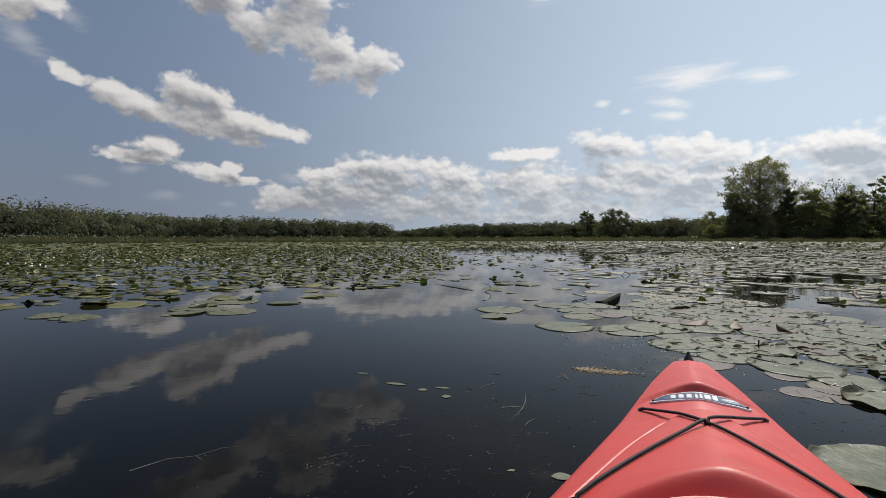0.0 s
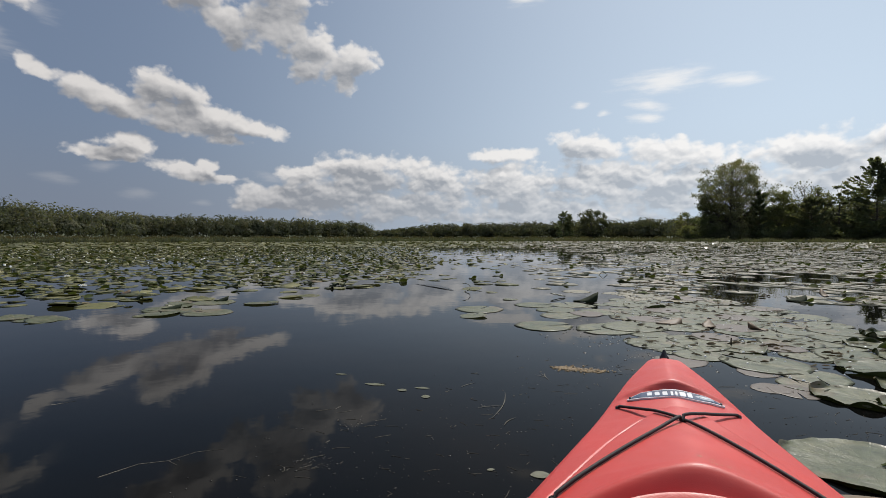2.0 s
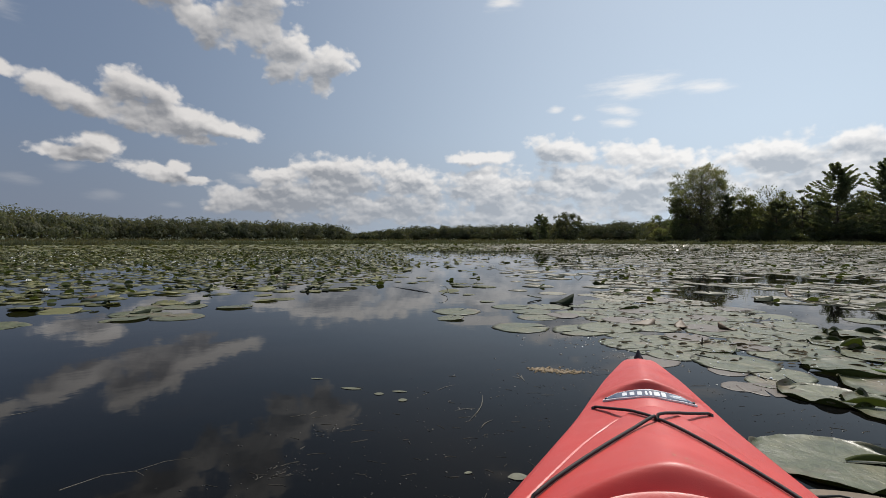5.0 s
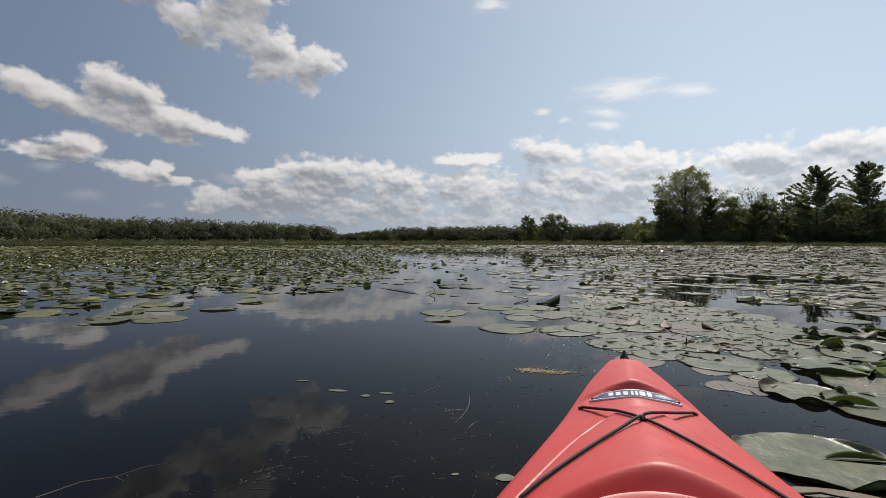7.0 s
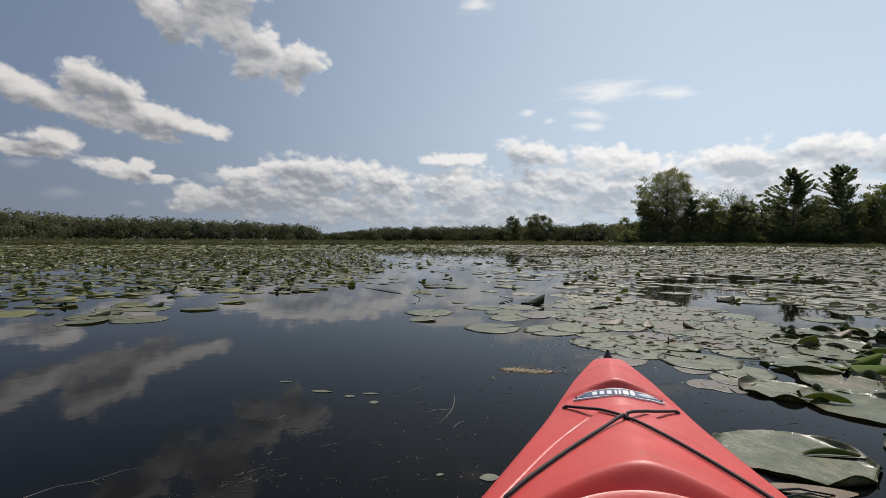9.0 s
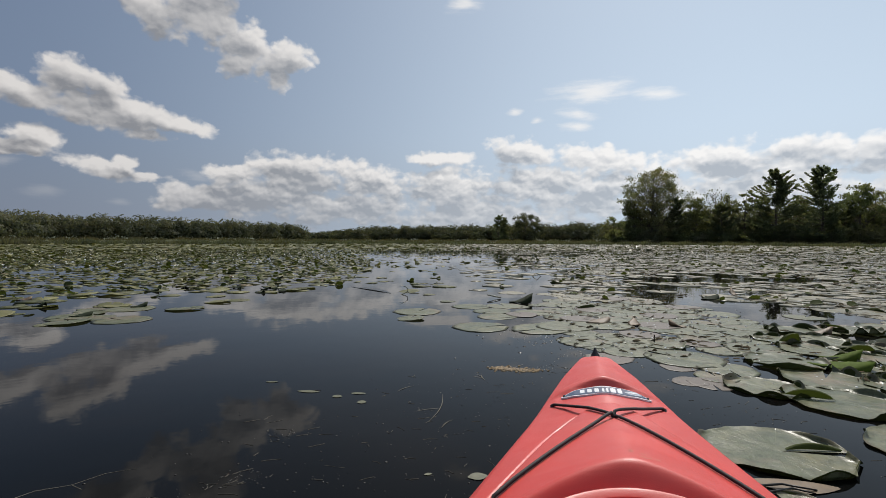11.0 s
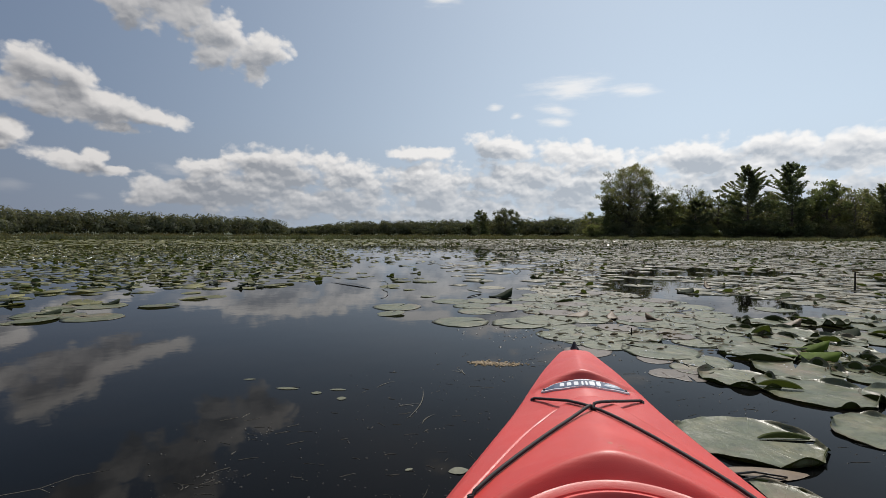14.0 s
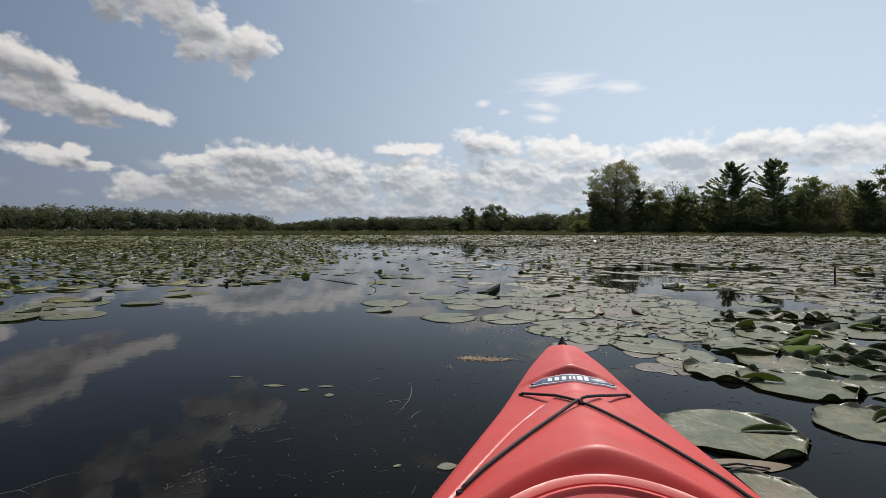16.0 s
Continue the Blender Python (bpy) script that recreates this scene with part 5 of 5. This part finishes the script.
first = water_lily()
first.matrix_world = pose(-4.65, 6.81, 0.012)
rnd = random.Random(51)
spots = [(-7.98, 10.91), (-4.32, 12.5), (-2.24, 9.08), (-8.2, 12.2), (-3.1, 10.6), (-6.0, 8.4), (-9.6, 9.4), (-5.5, 15.0), (-1.2, 13.0), (-10.5, 14.5)]
for i in range(26):
    az, r = rnd.uniform(-44, 4), rnd.uniform(9, 42)
    spots.append(bearing(az, r))
for i in range(4):
    spots.append(bearing(rnd.uniform(20, 55), rnd.uniform(14, 40)))
for x, y in spots:
    if cover(x, y) > 0.5:
        copy_thing(first, pose(x, y, rnd.uniform(0.012, 0.05), rnd.uniform(-15, 15), rnd.uniform(-15, 15), rnd.uniform(0, 360)))

# ---------------------------------------------------------------- stems, dead leaves and floating bits


def stem(name, label, pts, rad, mat=None):
    v, f = tube(pts, [rad * (1 - 0.4 * i / (len(pts) - 1)) for i in range(len(pts))], 7)
    return tagged(link_mesh(name, v, f, mat or STEM, smooth=True), label, "plant stem")


def loop(x, y, rx, rz, tilt, n=18, span=5.6, start=0.3):
    return [(x + rx * math.cos(start + span * i / n), y + rx * 0.55 * math.sin(start + span * i / n) * math.cos(tilt),
             0.012 + rz * (0.5 - 0.5 * math.cos(start + span * i / n))) for i in range(n + 1)]


stem("curved_stem", "dark looped lily stem lying on the water", loop(1.58, 5.58, 0.085, 0.035, 0.2), 0.007)
stem("curved_stem", "hooked lily stem standing out of the water", [(0.50, 6.17, -0.01), (0.60, 6.17, 0.03), (0.605, 6.18, 0.07), (0.575, 6.18, 0.10), (0.53, 6.17, 0.112), (0.50, 6.17, 0.105)], 0.006)
stem("curved_stem", "thin stem loop above the water", [(4.00, 8.95, 0.0), (4.03, 8.95, 0.07), (4.17, 8.97, 0.12), (4.33, 8.98, 0.06), (4.22, 8.96, 0.015), (4.08, 8.95, 0.01)], 0.009)
stem("curved_stem", "thin bent stem above the water", [(3.28, 8.9, 0.0), (3.36, 8.9, 0.07), (3.46, 8.92, 0.0)], 0.009)
stem("stick", "thin dark stick upright in the water", [(6.5, 5.0, -0.6), (6.51, 5.0, 0.05), (6.505, 5.0, 0.24)], 0.014, DARK_DEBRIS)
stem("stick", "thin dark stick upright in the water", [(2.0, 3.05, -0.4), (2.01, 3.05, 0.05)], 0.007, DARK_DEBRIS)


def blade(name, label, a, b, width, mat, lift=0.0, bow=0.0, category="leaf"):
    """A floating leaf blade from a to b, pointed at both ends, a little bowed."""
    a, b = Vector(a), Vector(b)
    d = b - a
    side = Vector((-d.y, d.x, 0)).normalized()
    v, f, n = [], [], 10
    for i in range(n + 1):
        t = i / n
        w = width * max(0.05, math.sin(math.pi * t)) ** 0.7
        c = a + d * t + side * bow * math.sin(math.pi * t)
        z = 0.0015 + lift * math.sin(math.pi * t)
        for e, dz in ((-1, 0.04), (0, 0.0), (1, 0.04)):
            v.append((c.x + side.x * e * w, c.y + side.y * e * w, z + dz * w))
    for i in range(n):
        o = i * 3
        f += [(o, o + 1, o + 4, o + 3), (o + 1, o + 2, o + 5, o + 4)]
    return tagged(link_mesh(name, v, f, mat, smooth=True), label, category)


DECAYED_M = meshes("decayed_pad", FLAT[:4], DECAYED)
blade("leaf_blade", "long dark leaf blade lying on the water", (-0.12, 7.25, 0), (0.40, 6.3, 0), 0.045, DARK_DEBRIS, 0.01, 0.06)
for a, b, w in (((-0.45, 2.47), (-0.39, 2.46), 0.010), ((-0.28, 2.30), (-0.18, 2.27), 0.016), ((-0.12, 2.20), (-0.075, 2.19), 0.017), ((-0.04, 2.23), (0.03, 2.215), 0.012), ((-0.01, 2.10), (0.03, 2.10), 0.020)):
    blade("floating_leaf", "small pale green leaf floating on dark water", (*a, 0), (*b, 0), w, PALE_LEAF)
blade("floating_leaf", "small round yellow-green leaf floating by the kayak", (0.315, 1.385, 0), (0.375, 1.385, 0), 0.022, PALE_LEAF)
blade("floating_leaf", "small pale green leaf floating on dark water", (0.19, 1.42, 0), (0.215, 1.425, 0), 0.007, PALE_LEAF)
for a, b, bow in (((0.37, 2.15), (0.26, 1.83), 0.02), ((0.60, 2.46), (0.615, 2.33), 0.006), ((0.625, 2.45), (0.615, 2.33), -0.004), ((0.17, 2.22), (0.26, 2.30), 0.01), ((0.22, 1.95), (0.33, 1.97), 0.01), ((0.30, 1.76), (0.36, 1.84), 0.01), ((0.62, 2.37), (0.57, 2.42), 0.0)):
    blade("grass_blade", "thin pale grass blade floating on the water", (*a, 0), (*b, 0), 0.0019, STRAW, 0.0, bow, "grass")
for pts in ([(-0.95, 1.42), (-0.88, 1.50), (-0.80, 1.52), (-0.74, 1.58), (-0.66, 1.60)], [(-0.80, 1.52), (-0.76, 1.49)], [(-1.55, 2.05), (-1.48, 2.10)]):
    stem("thread_weed", "thin pale water weed just under the surface", [(x, y, 0.0) for x, y in pts], 0.0014, WEED)


def folded_leaf(name, label, x, y, turn, length, height, mat):
    """A withered pad folded into a tent, one end raised."""
    v, f, n = [], [], 9
    for i in range(n + 1):
        t = i / n
        h = height * t ** 1.4
        w = length * 0.34 * math.sin(math.pi * min(0.93, 0.06 + 0.8 * t))
        for k, (e, hz) in enumerate(((-1, 0.0), (-0.55, 0.62), (0.05, 1.0), (0.5, 0.75), (0.85, 0.30))):
            v.append((length * (t - 0.5) + 0.10 * length * hz * t, e * w, 0.002 + h * hz + 0.006 * math.sin(7 * t + k)))
    for i in range(n):
        for k in range(4):
            a = i * 5 + k
            f.append((a, a + 1, a + 6, a + 5))
    ob = link_mesh(name, v, f, mat, smooth=True)
    m = ob.modifiers.new("thickness", "SOLIDIFY")
    m.thickness = 0.005
    ob.matrix_world = pose(x, y, 0, 0, 0, turn)
    return tagged(ob, label, "leaf")


folded_leaf("folded_leaf", "dark green lily leaf folded up above the water", 1.77, 5.2, -8, 0.24, 0.10, DARK_LEAF)
folded_leaf("folded_leaf", "dark curled lily leaf lying among pads", 4.15, 5.2, 12, 0.24, 0.05, DARK_LEAF)
folded_leaf("folded_leaf", "brown withered leaf among lily pads", 4.82, 5.6, 70, 0.14, 0.09, DEAD)
folded_leaf("folded_leaf", "brown withered leaf among lily pads", 3.40, 3.11, -30, 0.15, 0.06, DEAD)
blade("dead_leaf", "tan withered leaf lying between lily pads", (2.39, 2.59, 0.012), (2.60, 2.40, 0.012), 0.05, DEBRIS, 0.0, 0.02)
folded_leaf("folded_leaf", "brown withered leaf among lily pads", 2.25, 3.7, 60, 0.16, 0.04, DEAD)
folded_leaf("folded_leaf", "brown withered leaf among lily pads", 2.55, 3.55, 140, 0.12, 0.05, DEAD)
folded_leaf("folded_leaf", "brown withered leaf among lily pads", 2.0, 3.85, 15, 0.22, 0.03, DEAD)
folded_leaf("folded_leaf", "dark withered leaf among lily pads", 2.9, 8.8, 15, 0.30, 0.04, DARK_LEAF)
folded_leaf("folded_leaf", "dark withered leaf among lily pads", 4.33, 10.0, 15, 0.30, 0.06, DARK_LEAF)
folded_leaf("folded_leaf", "green lily leaf folded upright among pads", 2.62, 2.28, -42, 0.27, 0.045, FRESH_LEAF)
folded_leaf("folded_leaf", "green lily leaf folded upright among pads", 2.79, 2.42, -50, 0.18, 0.07, FRESH_LEAF)
folded_leaf("folded_leaf", "dark green leaf edge standing among pads", 3.95, 2.81, -40, 0.16, 0.07, DARK_LEAF)
folded_leaf("folded_leaf", "dark green leaf edge standing among pads", 3.5, 2.75, 5, 0.20, 0.04, DARK_LEAF)
blade("dead_leaf", "brown decayed leaf floating beside a lily pad", (1.11, 1.24, 0), (1.34, 1.155, 0), 0.04, DEAD, 0.0, -0.015)
for x, y, r, t in ((1.62, 2.16, 0.09, 20), (1.46, 2.66, 0.15, 200), (1.74, 2.42, 0.10, 90), (1.70, 2.11, 0.11, 250), (2.05, 3.30, 0.15, 41), (2.42, 3.62, 0.17, 202), (1.92, 4.05, 0.16, 303), (2.75, 4.10, 0.18, 84), (2.30, 4.55, 0.17, 135),
                   (3.35, 4.60, 0.18, 17), (2.28, 2.95, 0.13, 66), (3.0, 5.4, 0.2, 31), (1.5, 4.35, 0.16, 92)):
    ob = new("decayed_pad", DECAYED_M[int(t) % len(DECAYED_M)])
    ob.matrix_world = pose(x, y, 0.0015 if y < 2.7 else 0.0045, 0, 0, t) @ Matrix.Diagonal((r, r, r * 0.25, 1))
    tagged(ob, "brownish decaying lily pad awash in the water", "lily pad")
stem("stick", "dark wet stick floating beside a lily pad", [(1.10, 1.20, 0.004), (1.18, 1.185, 0.012), (1.26, 1.15, 0.005)], 0.004, DARK_DEBRIS)
stem("stick", "dark wet stick floating beside a lily pad", [(1.12, 1.165, 0.004), (1.19, 1.16, 0.012), (1.24, 1.135, 0.005)], 0.0035, DARK_DEBRIS)


def specks(name, label, mat, spots, lo, hi, flat=0.5):
    """Tiny rounded bits on the water, each a low six-sided dome."""
    st = random.Random(len(spots))
    v, f = [], []
    for x, y in spots:
        r = st.uniform(lo, hi)
        o = len(v)
        t0, el = st.uniform(0, 6), st.uniform(0.6, 1.5)
        for ring_r, z in ((1.0, -0.001), (0.75, r * flat * 0.7)):
            for k in range(6):
                a = t0 + k * math.pi / 3
                v.append((x + r * ring_r * math.cos(a) * el, y + r * ring_r * math.sin(a), z))
        v.append((x, y, r * flat))
        for k in range(6):
            j = (k + 1) % 6
            f += [(o + k, o + j, o + 6 + j, o + 6 + k), (o + 6 + k, o + 6 + j, o + 12)]
    return tagged(link_mesh(name, v, f, mat, smooth=True), label, "floating debris", kind="stuff")


def cloud_of(seed, n, centres):
    st = random.Random(seed)
    out = []
    for _ in range(n):
        x, y, sx, sy = st.choice(centres)
        out.append((x + st.gauss(0, sx), y + st.gauss(0, sy)))
    return out


def off_boat(points):
    """Keeps the points that lie clear of the hull."""
    out = []
    inv = K_POSE.inverted()
    for x, y in points:
        q = inv @ Vector((x, y, 0))
        if -q.y < -0.02 or -q.y > K_LEN or abs(q.x) > float(half_width(-q.y)) + 0.01:
            out.append((x, y))
    return out


MAT = [(0.78, 2.53, 0.03, 0.02), (0.84, 2.50, 0.05, 0.016), (0.90, 2.47, 0.04, 0.015), (0.74, 2.55, 0.02, 0.012)]
specks("debris_mat", "raft of tan plant crumbs floating on dark water", DEBRIS, cloud_of(1, 420, MAT), 0.002, 0.0075, 0.8)
specks("debris_mat", "pale crumbs floating on dark water", FOAM, cloud_of(2, 90, MAT + [(1.0, 2.5, 0.03, 0.03)]), 0.001, 0.003)
NEAR_WATER = [(-0.36, 1.49, 0.05, 0.03), (-0.26, 1.80, 0.05, 0.03), (-0.05, 1.45, 0.2, 0.15), (-0.1, 1.75, 0.3, 0.2), (0.25, 1.7, 0.25, 0.2), (0.4, 2.1, 0.25, 0.25), (0.65, 2.2, 0.15, 0.2),
              (1.25, 1.85, 0.16, 0.2), (1.35, 2.1, 0.12, 0.15), (1.6, 1.65, 0.1, 0.12), (1.75, 1.2, 0.1, 0.1), (0.95, 2.55, 0.12, 0.12), (-0.45, 1.35, 0.2, 0.1), (0.15, 1.3, 0.15, 0.12)]
specks("water_specks", "dark seeds and bubbles scattered on the water", DARK_DEBRIS, off_boat(cloud_of(3, 330, NEAR_WATER)), 0.001, 0.0046, 0.35)
specks("water_bubbles", "small glinting bubbles on the water", BUBBLE, off_boat(cloud_of(4, 70, NEAR_WATER)), 0.001, 0.0022, 1.0)
specks("water_specks", "fine brown crumbs scattered on the water", DARK_DEBRIS, off_boat(cloud_of(5, 260, NEAR_WATER)), 0.001, 0.004)
EDGE = [(1.5, 2.75, 0.2, 0.25), (1.7, 3.2, 0.3, 0.3), (2.2, 3.6, 0.4, 0.4), (1.3, 3.3, 0.25, 0.25), (2.6, 3.2, 0.5, 0.5), (1.9, 4.3, 0.5, 0.4), (3.0, 4.6, 0.8, 0.6)]
specks("water_specks", "dark crumbs between the lily pads", DARK_DEBRIS, off_boat(cloud_of(6, 420, EDGE)), 0.003, 0.011, 0.3)
specks("water_bubbles", "pale bubbles and crumbs between the pads", FOAM, off_boat(cloud_of(7, 260, EDGE)), 0.002, 0.005)


def leaf_scraps():
    """Small dark raised leaf edges and withered scraps among the crowded pads."""
    st = random.Random(91)
    pieces = []
    for _ in range(1900):
        az, r = st.uniform(10, 62), 3.2 + 12 * st.random() ** 1.1
        x, y = bearing(az, r)
        if cover(x, y) < 0.5:
            continue
        l, w, h, t = st.uniform(0.012, 0.045) * (0.7 + 0.06 * r), st.uniform(0.002, 0.008), st.uniform(0.003, 0.016), st.gauss(0, 0.6)
        c, s = math.cos(t), math.sin(t)
        v = []
        for i in range(5):
            k = i / 4 * 2 - 1
            g = 1 - 0.7 * k * k
            for e, z in ((-1, 0.006), (0, 0.006 + h * g), (1, 0.008)):
                px, py = k * l, e * w * g + 0.3 * w * k * k
                v.append((x + px * c - py * s, y + px * s + py * c, z))
        pieces.append((v, [(i * 3 + k, i * 3 + k + 1, i * 3 + k + 4, i * 3 + k + 3) for i in range(4) for k in range(2)]))
    v, f = join(pieces)
    tagged(link_mesh("leaf_scraps", v, f, SCRAP, smooth=True), "dark withered scraps and curled edges among lily pads", "leaf scraps", kind="stuff")


def dark_curls():
    """Small dark curled leaves that lie on the floating pads of the open side."""
    st = random.Random(37)
    for _ in range(34):
        az, r = st.uniform(-44, 4), st.uniform(4.6, 9.5)
        x, y = bearing(az, r)
        if cover(x, y) > 0.5:
            folded_leaf("curled_leaf", "small dark green curled leaf among lily pads", x, y, st.gauss(0, 30), st.uniform(0.09, 0.17), st.uniform(0.025, 0.05), DARK_LEAF if st.random() < 0.75 else DEAD)


dark_curls()
leaf_scraps()
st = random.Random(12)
# beads over the pads, their sun glint painted as white colour
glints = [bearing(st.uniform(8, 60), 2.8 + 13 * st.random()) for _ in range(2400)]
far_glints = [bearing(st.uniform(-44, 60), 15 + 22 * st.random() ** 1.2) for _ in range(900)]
specks("water_beads", "water beads with sun glints painted white, far out on the lily pads", GLINT, [q for q in far_glints if cover(*q) > 0.4], 0.012, 0.03, 1.0)
specks("water_beads", "water beads with sun glints painted white on the lily pads", GLINT, [q for q in glints if cover(*q) > 0.5], 0.003, 0.009, 1.1)


def water_weed():
    """Loose thin strands of weed lying at the surface near the boat."""
    st = random.Random(64)
    pieces = []
    for x, y in off_boat(cloud_of(8, 150, NEAR_WATER + [(0.3, 2.0, 0.2, 0.2), (0.1, 1.6, 0.3, 0.15)])):
        t, l = st.uniform(0, 3.14), st.uniform(0.015, 0.07)
        pts, px, py = [], x, y
        for i in range(5):
            pts.append((px, py, 0.0005))
            t += st.gauss(0, 0.35)
            px, py = px + math.cos(t) * l / 4, py + 0.6 * math.sin(t) * l / 4
        if len(off_boat([(px, py)])):
            pieces.append(tube(pts, [st.uniform(0.0006, 0.0013)] * 5, 4, cap=False))
    v, f = join(pieces)
    tagged(link_mesh("water_weed", v, f, WEED), "thin dull strands of weed at the water surface", "water weed", kind="stuff")


water_weed()
